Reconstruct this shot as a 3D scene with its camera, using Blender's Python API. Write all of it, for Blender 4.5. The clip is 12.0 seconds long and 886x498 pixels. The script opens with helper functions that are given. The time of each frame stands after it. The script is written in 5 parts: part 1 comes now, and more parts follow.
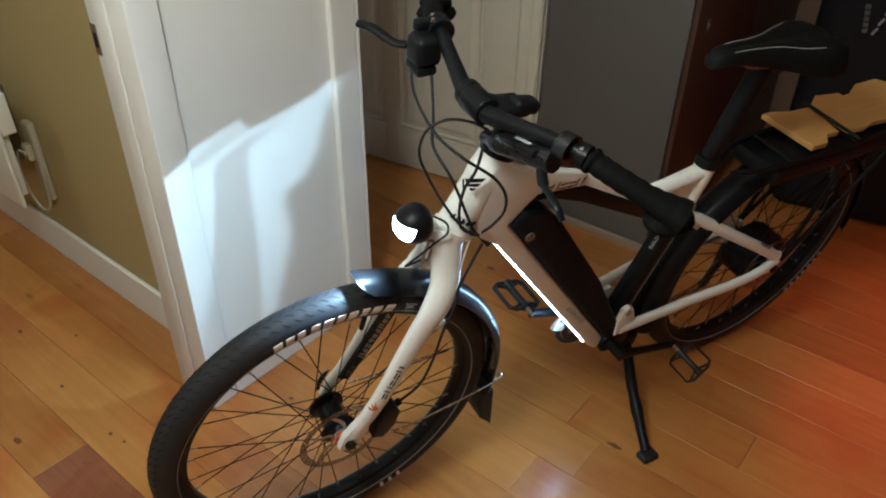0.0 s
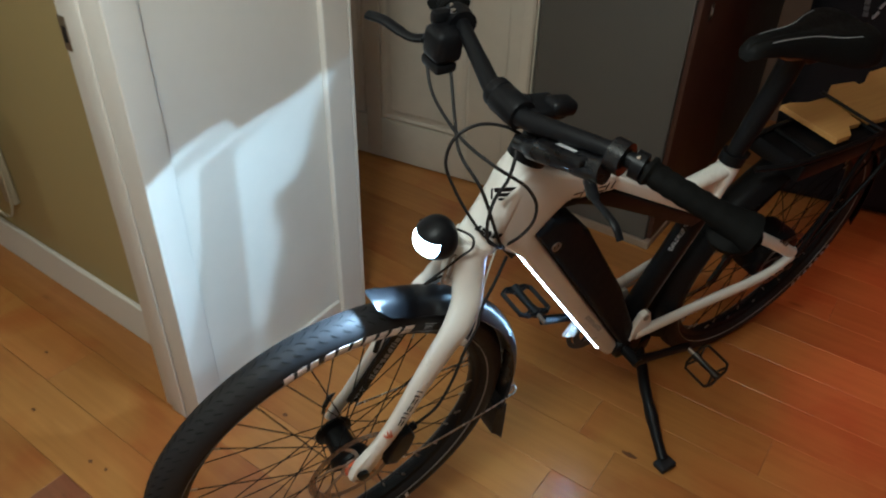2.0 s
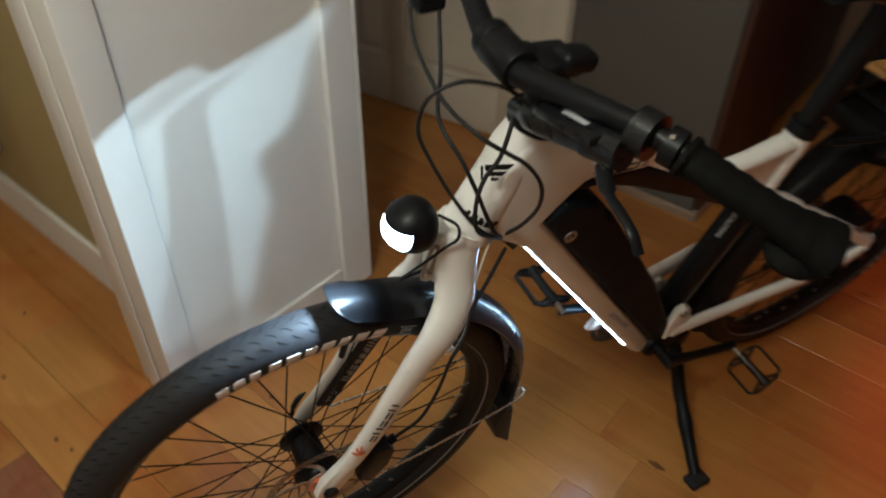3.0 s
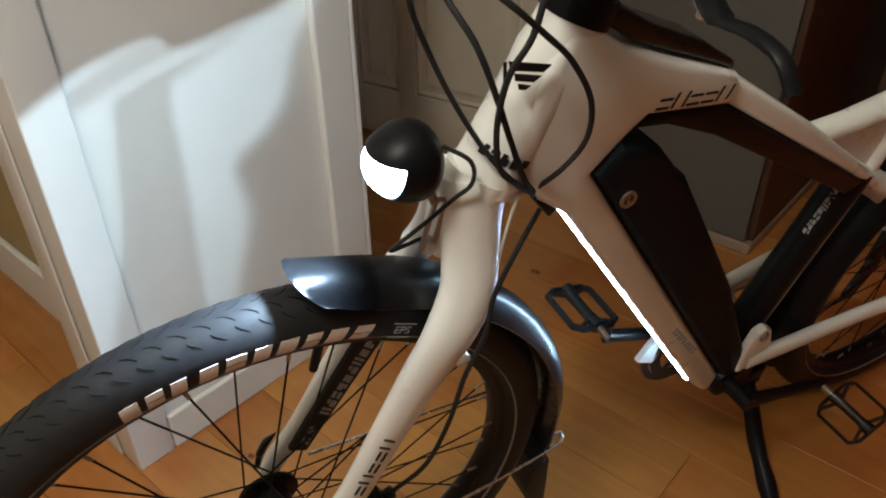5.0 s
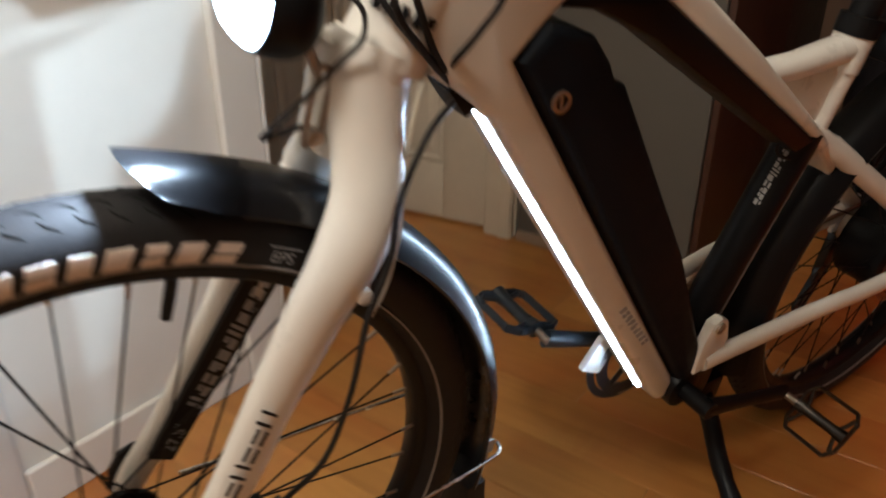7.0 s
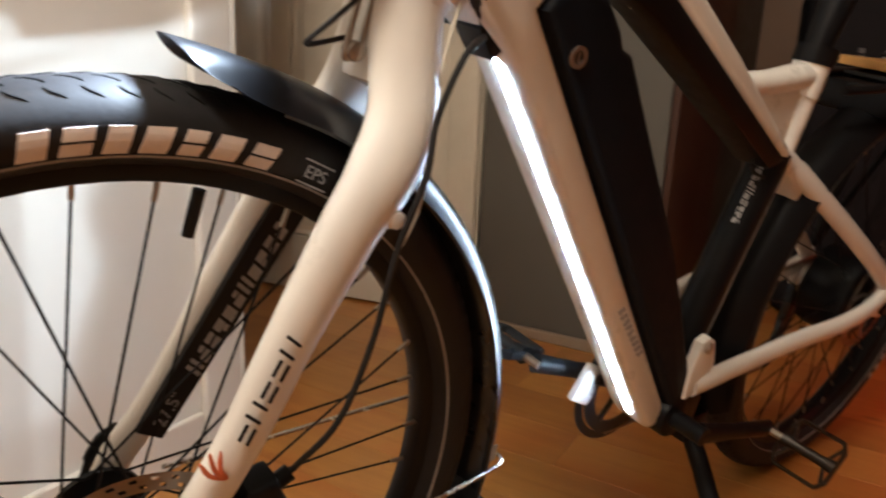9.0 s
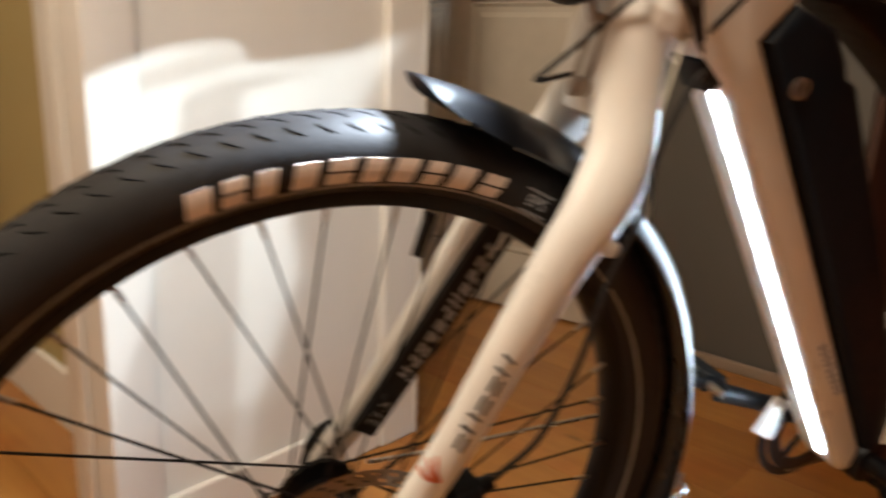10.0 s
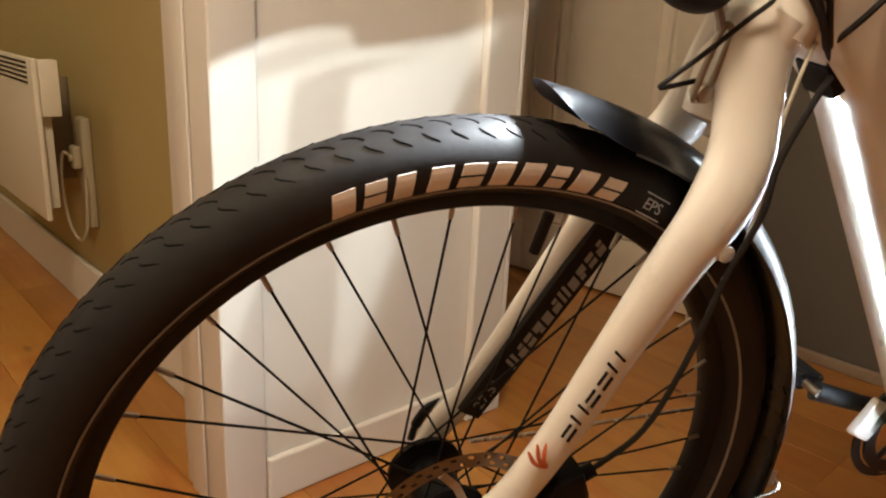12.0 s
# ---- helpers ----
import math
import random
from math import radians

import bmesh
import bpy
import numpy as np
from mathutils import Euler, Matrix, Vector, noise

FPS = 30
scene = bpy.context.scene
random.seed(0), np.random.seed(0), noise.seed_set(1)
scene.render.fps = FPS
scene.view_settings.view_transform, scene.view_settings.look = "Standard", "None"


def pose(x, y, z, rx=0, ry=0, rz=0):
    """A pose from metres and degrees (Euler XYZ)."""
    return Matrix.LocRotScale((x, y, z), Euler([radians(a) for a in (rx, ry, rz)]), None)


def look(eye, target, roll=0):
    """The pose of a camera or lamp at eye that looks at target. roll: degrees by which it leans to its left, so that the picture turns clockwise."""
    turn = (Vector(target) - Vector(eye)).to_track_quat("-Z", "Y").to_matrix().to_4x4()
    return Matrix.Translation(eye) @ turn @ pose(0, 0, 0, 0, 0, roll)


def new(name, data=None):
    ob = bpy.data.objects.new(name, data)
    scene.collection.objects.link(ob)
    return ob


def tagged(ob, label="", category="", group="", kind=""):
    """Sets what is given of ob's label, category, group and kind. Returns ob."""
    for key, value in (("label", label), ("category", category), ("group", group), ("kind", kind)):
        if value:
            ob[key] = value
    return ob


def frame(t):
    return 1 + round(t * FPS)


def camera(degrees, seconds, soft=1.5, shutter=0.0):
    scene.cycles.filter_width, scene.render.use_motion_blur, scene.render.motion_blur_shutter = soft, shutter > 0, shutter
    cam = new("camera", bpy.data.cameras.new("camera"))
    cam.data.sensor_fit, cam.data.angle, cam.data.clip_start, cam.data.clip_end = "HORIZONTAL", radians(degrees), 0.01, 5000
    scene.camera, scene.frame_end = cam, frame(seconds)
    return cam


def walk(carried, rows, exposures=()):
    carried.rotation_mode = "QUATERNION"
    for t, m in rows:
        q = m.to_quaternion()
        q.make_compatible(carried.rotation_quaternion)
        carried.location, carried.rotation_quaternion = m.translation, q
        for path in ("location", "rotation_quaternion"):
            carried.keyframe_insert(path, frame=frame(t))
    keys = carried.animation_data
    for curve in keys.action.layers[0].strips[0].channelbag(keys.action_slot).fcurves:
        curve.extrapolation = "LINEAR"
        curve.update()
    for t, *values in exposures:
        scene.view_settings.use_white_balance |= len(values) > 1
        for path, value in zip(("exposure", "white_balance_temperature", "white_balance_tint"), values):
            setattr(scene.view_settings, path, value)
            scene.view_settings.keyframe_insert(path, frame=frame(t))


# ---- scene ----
cam = camera(61.83, 12.0, soft=2.0, shutter=0.9)
PATH = [
    (0, (0.1820, 0.0860, 1.4670), (-0.0780, 1.7101, 0.3292), 0.88),
    (0.5, (0.1670, 0.0980, 1.4782), (-0.0780, 1.7117, 0.3221), 0.92),
    (1, (0.1368, 0.1165, 1.4816), (-0.0712, 1.7227, 0.3081), 1.49),
    (1.5, (0.1000, 0.1420, 1.4630), (-0.0750, 1.7540, 0.2921), 1.92),
    (2, (0.0711, 0.1947, 1.4402), (-0.0886, 1.8069, 0.2675), 1.63),
    (2.5, (0.0729, 0.2895, 1.4024), (-0.0854, 1.8727, 0.1906), 1.29),
    (3, (0.1300, 0.4294, 1.3435), (-0.1425, 1.9356, 0.0559), 0.98),
    (3.2, (0.1480, 0.4820, 1.3040), (-0.1880, 1.9600, 0.0000), 0.82),
    (4.8, (0.1204, 0.5681, 1.0876), (-0.2430, 2.1864, -0.0301), -1.13),
    (5, (0.1151, 0.5701, 1.0813), (-0.2349, 2.1970, -0.0281), -0.84),
    (5.5, (0.1089, 0.5624, 1.0654), (-0.2294, 2.2187, -0.0033), -0.78),
    (6, (0.1105, 0.5670, 1.0674), (-0.1982, 2.2134, -0.0253), -0.04),
    (6.5, (0.1141, 0.5955, 1.0131), (-0.1195, 2.2628, -0.0664), 1.53),
    (7, (0.1330, 0.6220, 0.8700), (-0.0690, 2.4130, 0.0050), 0.40),
    (7.2, (0.1400, 0.6270, 0.8160), (-0.0540, 2.4630, 0.0480), 0.20),
    (8.8, (0.0620, 0.5740, 0.7105), (0.0630, 2.5090, 0.2060), 2.05),
    (9, (0.0640, 0.5700, 0.7130), (0.0310, 2.5060, 0.2150), 2.35),
    (9.5, (0.0570, 0.5610, 0.7200), (-0.1550, 2.4890, 0.2310), 2.55),
    (10, (0.0156, 0.5413, 0.7314), (-0.4097, 2.4313, 0.2341), 2.25),
    (10.5, (-0.0294, 0.5223, 0.7547), (-0.5835, 2.3636, 0.2048), 2.61),
    (11, (-0.0272, 0.5164, 0.7580), (-0.6345, 2.3394, 0.2029), 3.08),
    (11.5, (-0.0260, 0.5137, 0.7584), (-0.6180, 2.3382, 0.1921), 3.23),
    (12, (-0.0148, 0.5100, 0.7563), (-0.6145, 2.3274, 0.1752), 2.81),
]
EXPOSURE = [
    (0, 0.68, 4800, 1), (1.5, 0.62, 4800, 1), (2.0, 0.38, 4800, 1), (2.6, 0.22, 5000, 2), (3.2, 0.26, 5250, 5), (4.8, 0.40, 5300, 7),
    (5.8, 0.40, 5400, 9), (7.0, 0.62, 5650, 13), (8.8, 1.00, 5850, 16), (10.0, 0.92, 6300, 17), (12.0, 0.74, 7000, 17),
]
walk(cam, [(t, look(eye, target, roll)) for t, eye, target, roll in PATH], EXPOSURE)
# House axes: x along the boards, y towards the back of the hall.
HOUSE = Matrix.Rotation(radians(-29.24), 4, "Z")


def house(x, y, z=0.0):
    return HOUSE @ Vector((x, y, z))


# ---- light ----
world = bpy.data.worlds.new("world")
scene.world = world
world.use_nodes = True
world.node_tree.nodes["Background"].inputs[0].default_value = (1.0, 0.82, 0.64, 1)
world.node_tree.nodes["Background"].inputs[1].default_value = 0.05


def lamp(name, kind, place, energy, color, size=0.1, aim=None, cone=125):
    data = bpy.data.lights.new(name, kind)
    data.energy, data.color = energy, color
    if kind == "AREA":
        data.shape, data.size = "DISK", size
    else:
        data.shadow_soft_size = size
    if kind == "SPOT":
        data.spot_size, data.spot_blend = radians(cone), 1.0
    ob = new(name, data)
    ob.matrix_world = look(place, aim) if aim else Matrix.Translation(place)
    return ob


lamp("ceiling_bulb", "POINT", house(-0.42, 0.28, 1.86), 36, (1.0, 0.86, 0.62), 0.13)
lamp("room_bulb", "POINT", house(-2.95, -0.35, 2.12), 9, (1.0, 0.88, 0.66), 0.09)

# ---- materials ----
MATS = {}


def material(name, color, rough=0.5, metal=0.0, coat=0.0, vary=0.0, scale=40.0, bump=0.0, emit=0.0, emit_color=None, stain=0.0, spec=0.5):
    m = bpy.data.materials.new(name)
    m.use_nodes = True
    nt = m.node_tree
    b = nt.nodes["Principled BSDF"]
    b.inputs["Base Color"].default_value = (*color, 1)
    b.inputs["Roughness"].default_value = rough
    b.inputs["Metallic"].default_value = metal
    b.inputs["Coat Weight"].default_value = coat
    b.inputs["Coat Roughness"].default_value = 0.12
    b.inputs["Specular IOR Level"].default_value = spec
    if emit:
        b.inputs["Emission Color"].default_value = (*(emit_color or color), 1)
        b.inputs["Emission Strength"].default_value = emit
    if vary or bump or stain:
        co = nt.nodes.new("ShaderNodeTexCoord")
        fine = nt.nodes.new("ShaderNodeTexNoise")
        fine.inputs["Scale"].default_value, fine.inputs["Detail"].default_value = scale, 6
        nt.links.new(co.outputs["Object"], fine.inputs["Vector"])
        big = nt.nodes.new("ShaderNodeTexNoise")
        big.inputs["Scale"].default_value, big.inputs["Detail"].default_value = scale / 14, 3
        nt.links.new(co.outputs["Object"], big.inputs["Vector"])
        add = nt.nodes.new("ShaderNodeMath")
        add.operation = "ADD"
        nt.links.new(fine.outputs["Fac"], add.inputs[0])
        nt.links.new(big.outputs["Fac"], add.inputs[1])
        ramp = nt.nodes.new("ShaderNodeMapRange")
        ramp.inputs["From Min"].default_value, ramp.inputs["From Max"].default_value = 0.6, 1.4
        ramp.inputs["To Min"].default_value, ramp.inputs["To Max"].default_value = 1 - vary, 1 + vary
        nt.links.new(add.outputs[0], ramp.inputs["Value"])
        mul = nt.nodes.new("ShaderNodeMix")
        mul.data_type, mul.blend_type = "RGBA", "MULTIPLY"
        mul.inputs["Factor"].default_value = 1
        mul.inputs["A"].default_value = (*color, 1)
        nt.links.new(ramp.outputs[0], mul.inputs["B"])
        nt.links.new(mul.outputs["Result"], b.inputs["Base Color"])
        rr = nt.nodes.new("ShaderNodeMapRange")
        rr.inputs["From Min"].default_value, rr.inputs["From Max"].default_value = 0.6, 1.4
        rr.inputs["To Min"].default_value, rr.inputs["To Max"].default_value = max(rough * 0.8, 0.02), min(rough * 1.25, 1)
        nt.links.new(add.outputs[0], rr.inputs["Value"])
        nt.links.new(rr.outputs[0], b.inputs["Roughness"])
        if bump:
            bp = nt.nodes.new("ShaderNodeBump")
            bp.inputs["Strength"].default_value, bp.inputs["Distance"].default_value = bump, 0.002
            nt.links.new(fine.outputs["Fac"], bp.inputs["Height"])
            nt.links.new(bp.outputs[0], b.inputs["Normal"])
    MATS[name] = m
    return m


def wood_material(name, dark, light, rough=0.3, coat=0.3, scale=1.0, knots=0.55, ruddy=0.0, spread=0.34):
    m = bpy.data.materials.new(name)
    m.use_nodes = True
    nt = m.node_tree
    b = nt.nodes["Principled BSDF"]
    co = nt.nodes.new("ShaderNodeTexCoord")
    info = nt.nodes.new("ShaderNodeObjectInfo")
    off = nt.nodes.new("ShaderNodeVectorMath")
    off.operation = "MULTIPLY_ADD"
    off.inputs[1].default_value = (37.0, 91.0, 13.0)
    nt.links.new(info.outputs["Random"], off.inputs[0])
    nt.links.new(co.outputs["Object"], off.inputs[2])
    mp = nt.nodes.new("ShaderNodeMapping")
    mp.inputs["Scale"].default_value = (1.6 * scale, 22 * scale, 22 * scale)
    nt.links.new(off.outputs[0], mp.inputs["Vector"])
    grain = nt.nodes.new("ShaderNodeTexNoise")
    grain.inputs["Scale"].default_value, grain.inputs["Detail"].default_value = 2.2, 8
    grain.inputs["Distortion"].default_value = 0.6
    nt.links.new(mp.outputs[0], grain.inputs["Vector"])
    cloud = nt.nodes.new("ShaderNodeTexNoise")
    cloud.inputs["Scale"].default_value, cloud.inputs["Detail"].default_value = 2.6 * scale, 4
    nt.links.new(off.outputs[0], cloud.inputs["Vector"])
    knot_map = nt.nodes.new("ShaderNodeMapping")
    knot_map.inputs["Scale"].default_value = (2.4 * scale, 6.0 * scale, 1.0)
    nt.links.new(off.outputs[0], knot_map.inputs["Vector"])
    knot = nt.nodes.new("ShaderNodeTexVoronoi")
    knot.inputs["Scale"].default_value = 1.0
    nt.links.new(knot_map.outputs[0], knot.inputs["Vector"])
    kr = nt.nodes.new("ShaderNodeMapRange")
    kr.inputs["From Min"].default_value, kr.inputs["From Max"].default_value = 0.02, 0.07
    kr.inputs["To Min"].default_value, kr.inputs["To Max"].default_value = knots, 1.0
    nt.links.new(knot.outputs["Distance"], kr.inputs["Value"])
    tone = nt.nodes.new("ShaderNodeMath")
    tone.operation = "MULTIPLY_ADD"
    tone.inputs[1].default_value, tone.inputs[2].default_value = spread, 0.01 - spread / 2
    nt.links.new(info.outputs["Random"], tone.inputs[0])
    mixv = nt.nodes.new("ShaderNodeMath")
    mixv.operation = "MULTIPLY_ADD"
    mixv.inputs[1].default_value = 0.75
    nt.links.new(grain.outputs["Fac"], mixv.inputs[0])
    nt.links.new(tone.outputs[0], mixv.inputs[2])
    mixw = nt.nodes.new("ShaderNodeMath")
    mixw.operation = "MULTIPLY_ADD"
    mixw.inputs[1].default_value = 0.58
    nt.links.new(cloud.outputs["Fac"], mixw.inputs[0])
    nt.links.new(mixv.outputs[0], mixw.inputs[2])
    ramp = nt.nodes.new("ShaderNodeMix")
    ramp.data_type = "RGBA"
    ramp.inputs["A"].default_value, ramp.inputs["B"].default_value = (*dark, 1), (*light, 1)
    nt.links.new(mixw.outputs[0], ramp.inputs["Factor"])
    mul = nt.nodes.new("ShaderNodeMix")
    mul.data_type, mul.blend_type = "RGBA", "MULTIPLY"
    mul.inputs["Factor"].default_value = 1
    # redder clouds that drift over the boards
    haze = nt.nodes.new("ShaderNodeTexNoise")
    haze.inputs["Scale"].default_value, haze.inputs["Detail"].default_value = 3.4 * scale, 5
    haze.inputs["Distortion"].default_value = 0.8
    nt.links.new(off.outputs[0], haze.inputs["Vector"])
    hr = nt.nodes.new("ShaderNodeMapRange")
    hr.inputs["From Min"].default_value, hr.inputs["From Max"].default_value = 0.46, 0.66
    hr.inputs["To Min"].default_value, hr.inputs["To Max"].default_value = 0.0, ruddy
    nt.links.new(haze.outputs["Fac"], hr.inputs["Value"])
    warm = nt.nodes.new("ShaderNodeMix")
    warm.data_type, warm.blend_type = "RGBA", "MULTIPLY"
    warm.inputs["B"].default_value = (0.86, 0.60, 0.52, 1)
    nt.links.new(hr.outputs[0], warm.inputs["Factor"])
    nt.links.new(ramp.outputs["Result"], warm.inputs["A"])
    nt.links.new(warm.outputs["Result"], mul.inputs["A"])
    nt.links.new(kr.outputs[0], mul.inputs["B"])
    nt.links.new(mul.outputs["Result"], b.inputs["Base Color"])
    b.inputs["Coat Weight"].default_value, b.inputs["Coat Roughness"].default_value = coat, 0.22
    rr = nt.nodes.new("ShaderNodeMapRange")
    rr.inputs["To Min"].default_value, rr.inputs["To Max"].default_value = rough * 0.8, rough * 1.4
    nt.links.new(cloud.outputs["Fac"], rr.inputs["Value"])
    nt.links.new(rr.outputs[0], b.inputs["Roughness"])
    bp = nt.nodes.new("ShaderNodeBump")
    bp.inputs["Strength"].default_value, bp.inputs["Distance"].default_value = 0.12, 0.001
    nt.links.new(grain.outputs["Fac"], bp.inputs["Height"])
    nt.links.new(bp.outputs[0], b.inputs["Normal"])
    MATS[name] = m
    return m


floor_wood = wood_material("floor_wood", (0.25, 0.090, 0.016), (0.49, 0.225, 0.050), 0.32, 0.35, 1.0, 0.6, 0.8, 0.46)
deck_wood = wood_material("deck_wood", (0.45, 0.21, 0.05), (0.68, 0.38, 0.11), 0.5, 0.0, 2.0, 0.9)
red_wood = wood_material("red_wood", (0.12, 0.038, 0.016), (0.25, 0.090, 0.036), 0.34, 0.3, 2.2, 0.7, 0.9)
dark_wood = wood_material("dark_wood", (0.044, 0.018, 0.011), (0.072, 0.031, 0.019), 0.5, 0.0)
knot_wood = material("knot_wood", (0.13, 0.045, 0.015), 0.45, vary=0.4, scale=120)
gap_dark = material("gap_dark", (0.03, 0.018, 0.01), 0.9)
white_paint = material("white_paint", (0.74, 0.71, 0.66), 0.42, vary=0.022, scale=30, bump=0.10)
trim_paint = material("trim_paint", (0.76, 0.73, 0.68), 0.44, vary=0.022, scale=22, bump=0.06)
door_paint = material("door_paint", (0.66, 0.60, 0.50), 0.35, vary=0.05, scale=24, bump=0.06)
olive_paint = material("olive_paint", (0.40, 0.315, 0.135), 0.6, vary=0.06, scale=26, bump=0.10)
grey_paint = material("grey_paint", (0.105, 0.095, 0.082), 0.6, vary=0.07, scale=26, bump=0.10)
# tan darkened to stand for shade the lamps leave out on the far wall
tan_dimmed = material("tan_dimmed", (0.20, 0.115, 0.07), 0.6, vary=0.06, scale=26, bump=0.1)
ceiling_paint = material("ceiling_paint", (0.72, 0.69, 0.62), 0.7, vary=0.04, scale=20, bump=0.1)
heater_white = material("heater_white", (0.70, 0.66, 0.56), 0.4, vary=0.03, scale=30)
socket_cream = material("socket_cream", (0.40, 0.345, 0.235), 0.5, vary=0.06, scale=40)
plastic_white = material("plastic_white", (0.62, 0.58, 0.48), 0.45, vary=0.03, scale=30)
steel = material("steel", (0.62, 0.60, 0.57), 0.25, 1.0, vary=0.08, scale=120)
dull_steel = material("dull_steel", (0.40, 0.35, 0.30), 0.42, 1.0, vary=0.18, scale=160)
rotor_steel = material("rotor_steel", (0.34, 0.28, 0.24), 0.40, 1.0, vary=0.2, scale=90)
frame_white = material("frame_white", (0.80, 0.78, 0.74), 0.30, coat=0.4, vary=0.04, scale=26)
black_satin = material("black_satin", (0.006, 0.006, 0.007), 0.38, vary=0.2, scale=60, bump=0.04, spec=0.15)
black_gloss = material("black_gloss", (0.007, 0.007, 0.008), 0.30, coat=0.28, vary=0.15, scale=60, spec=0.25)
black_rubber = material("black_rubber", (0.018, 0.017, 0.017), 0.55, vary=0.25, scale=90, bump=0.25, spec=0.2)
tyre_rubber = material("tyre_rubber", (0.017, 0.016, 0.017), 0.56, vary=0.3, scale=70, bump=0.2, spec=0.22, stain=0.15)
print_dim = material("print_dim", (0.10, 0.10, 0.10), 0.7, vary=0.3, scale=60)
groove_black = material("groove_black", (0.014, 0.014, 0.014), 0.9, spec=0.0)
grip_rubber = material("grip_rubber", (0.005, 0.0048, 0.0045), 0.65, vary=0.2, scale=160, bump=0.4, spec=0.04)
mark_white = material("mark_white", (0.74, 0.66, 0.60), 0.5, vary=0.10, scale=200)
mark_grey = material("mark_grey", (0.34, 0.34, 0.35), 0.5, vary=0.1, scale=200)
mark_black = material("mark_black", (0.012, 0.012, 0.014), 0.4, spec=0.2)
mark_red = material("mark_red", (0.68, 0.16, 0.06), 0.45, vary=0.1, scale=200)
reflective = material("reflective", (0.24, 0.225, 0.21), 0.45, vary=0.1, scale=150)
led_glow = material("led_glow", (0.9, 0.95, 1.0), 0.3, emit=32.0, emit_color=(0.70, 0.90, 1.0))
lamp_glow = material("lamp_glow", (0.9, 0.95, 1.0), 0.2, emit=24.0, emit_color=(0.66, 0.88, 1.0))
tail_glow = material("tail_glow", (0.5, 0.01, 0.01), 0.3, emit=14.0, emit_color=(1.0, 0.03, 0.015))
bag_cloth = material("bag_cloth", (0.012, 0.011, 0.013), 0.75, vary=0.35, scale=90, bump=0.4, spec=0.15)
saddle_skin = material("saddle_skin", (0.006, 0.006, 0.006), 0.55, vary=0.2, scale=120, bump=0.15, spec=0.12)
battery_case = material("battery_case", (0.007, 0.009, 0.013), 0.5, vary=0.15, scale=60, bump=0.03, spec=0.1)
pedal_metal = material("pedal_metal", (0.08, 0.072, 0.065), 0.42, 1.0, vary=0.25, scale=120)
skirt_tan = material("skirt_tan", (0.30, 0.22, 0.16), 0.5, vary=0.06, scale=30)
crank_metal = material("crank_metal", (0.03, 0.035, 0.04), 0.3, 0.6, vary=0.2, scale=80)

# part-clear sheet of the added mask, dims parts of the headlamp's streaks
dim_sheet = bpy.data.materials.new("dimming_sheet")
dim_sheet.use_nodes = True
nt = dim_sheet.node_tree
clear = nt.nodes.new("ShaderNodeBsdfTransparent")
half = nt.nodes.new("ShaderNodeMixShader")
half.inputs[0].default_value = 0.30
nt.links.new(clear.outputs[0], half.inputs[1])
nt.links.new(nt.nodes["Principled BSDF"].outputs[0], half.inputs[2])
nt.links.new(half.outputs[0], nt.nodes["Material Output"].inputs["Surface"])

# ---- mesh tools ----


def part(name, bm, mat, parent=None, label="", smooth=True, angle=40):
    me = bpy.data.meshes.new(name)
    bmesh.ops.recalc_face_normals(bm, faces=bm.faces)
    bm.to_mesh(me)
    bm.free()
    me.materials.append(mat)
    ob = new(name, me)
    if smooth:
        me.shade_smooth()
        me.set_sharp_from_angle(angle=radians(angle))
    if parent:
        ob.parent = parent
    if label:
        tagged(ob, label)
    return ob


def empty(name, m, label, category, group="", kind=""):
    ob = new(name)
    ob.empty_display_size = 0.1
    ob.matrix_world = m
    return tagged(ob, label, category, group, kind)


def join(*bms):
    out = bmesh.new()
    for b in bms:
        me = bpy.data.meshes.new("tmp")
        b.to_mesh(me)
        b.free()
        out.from_mesh(me)
        bpy.data.meshes.remove(me)
    return out


def box(x0, x1, y0, y1, z0, z1, bevel=0.0, seg=2):
    bm = bmesh.new()
    bmesh.ops.create_cube(bm, size=1)
    bmesh.ops.scale(bm, vec=(abs(x1 - x0), abs(y1 - y0), abs(z1 - z0)), verts=bm.verts)
    bmesh.ops.translate(bm, vec=((x0 + x1) / 2, (y0 + y1) / 2, (z0 + z1) / 2), verts=bm.verts)
    if bevel:
        bmesh.ops.bevel(bm, geom=bm.edges[:], offset=bevel, segments=seg, profile=0.5, affect="EDGES", clamp_overlap=True)
    return bm


def prism(poly, y0, y1, bevel=0.0, seg=2, only_rim=True):
    """A side outline in (x, z), thickened from y0 to y1."""
    bm = bmesh.new()
    a = [bm.verts.new((x, y0, z)) for x, z in poly]
    c = [bm.verts.new((x, y1, z)) for x, z in poly]
    n = len(poly)
    fa, fc = bm.faces.new(a), bm.faces.new(c[::-1])
    for i in range(n):
        bm.faces.new((a[i], c[i], c[(i + 1) % n], a[(i + 1) % n]))
    bmesh.ops.recalc_face_normals(bm, faces=bm.faces)
    if bevel:
        rim = list({e for f in (fa, fc) for e in f.edges})
        bmesh.ops.bevel(bm, geom=rim, offset=bevel, segments=seg, profile=0.5, affect="EDGES", clamp_overlap=True)
    return bm


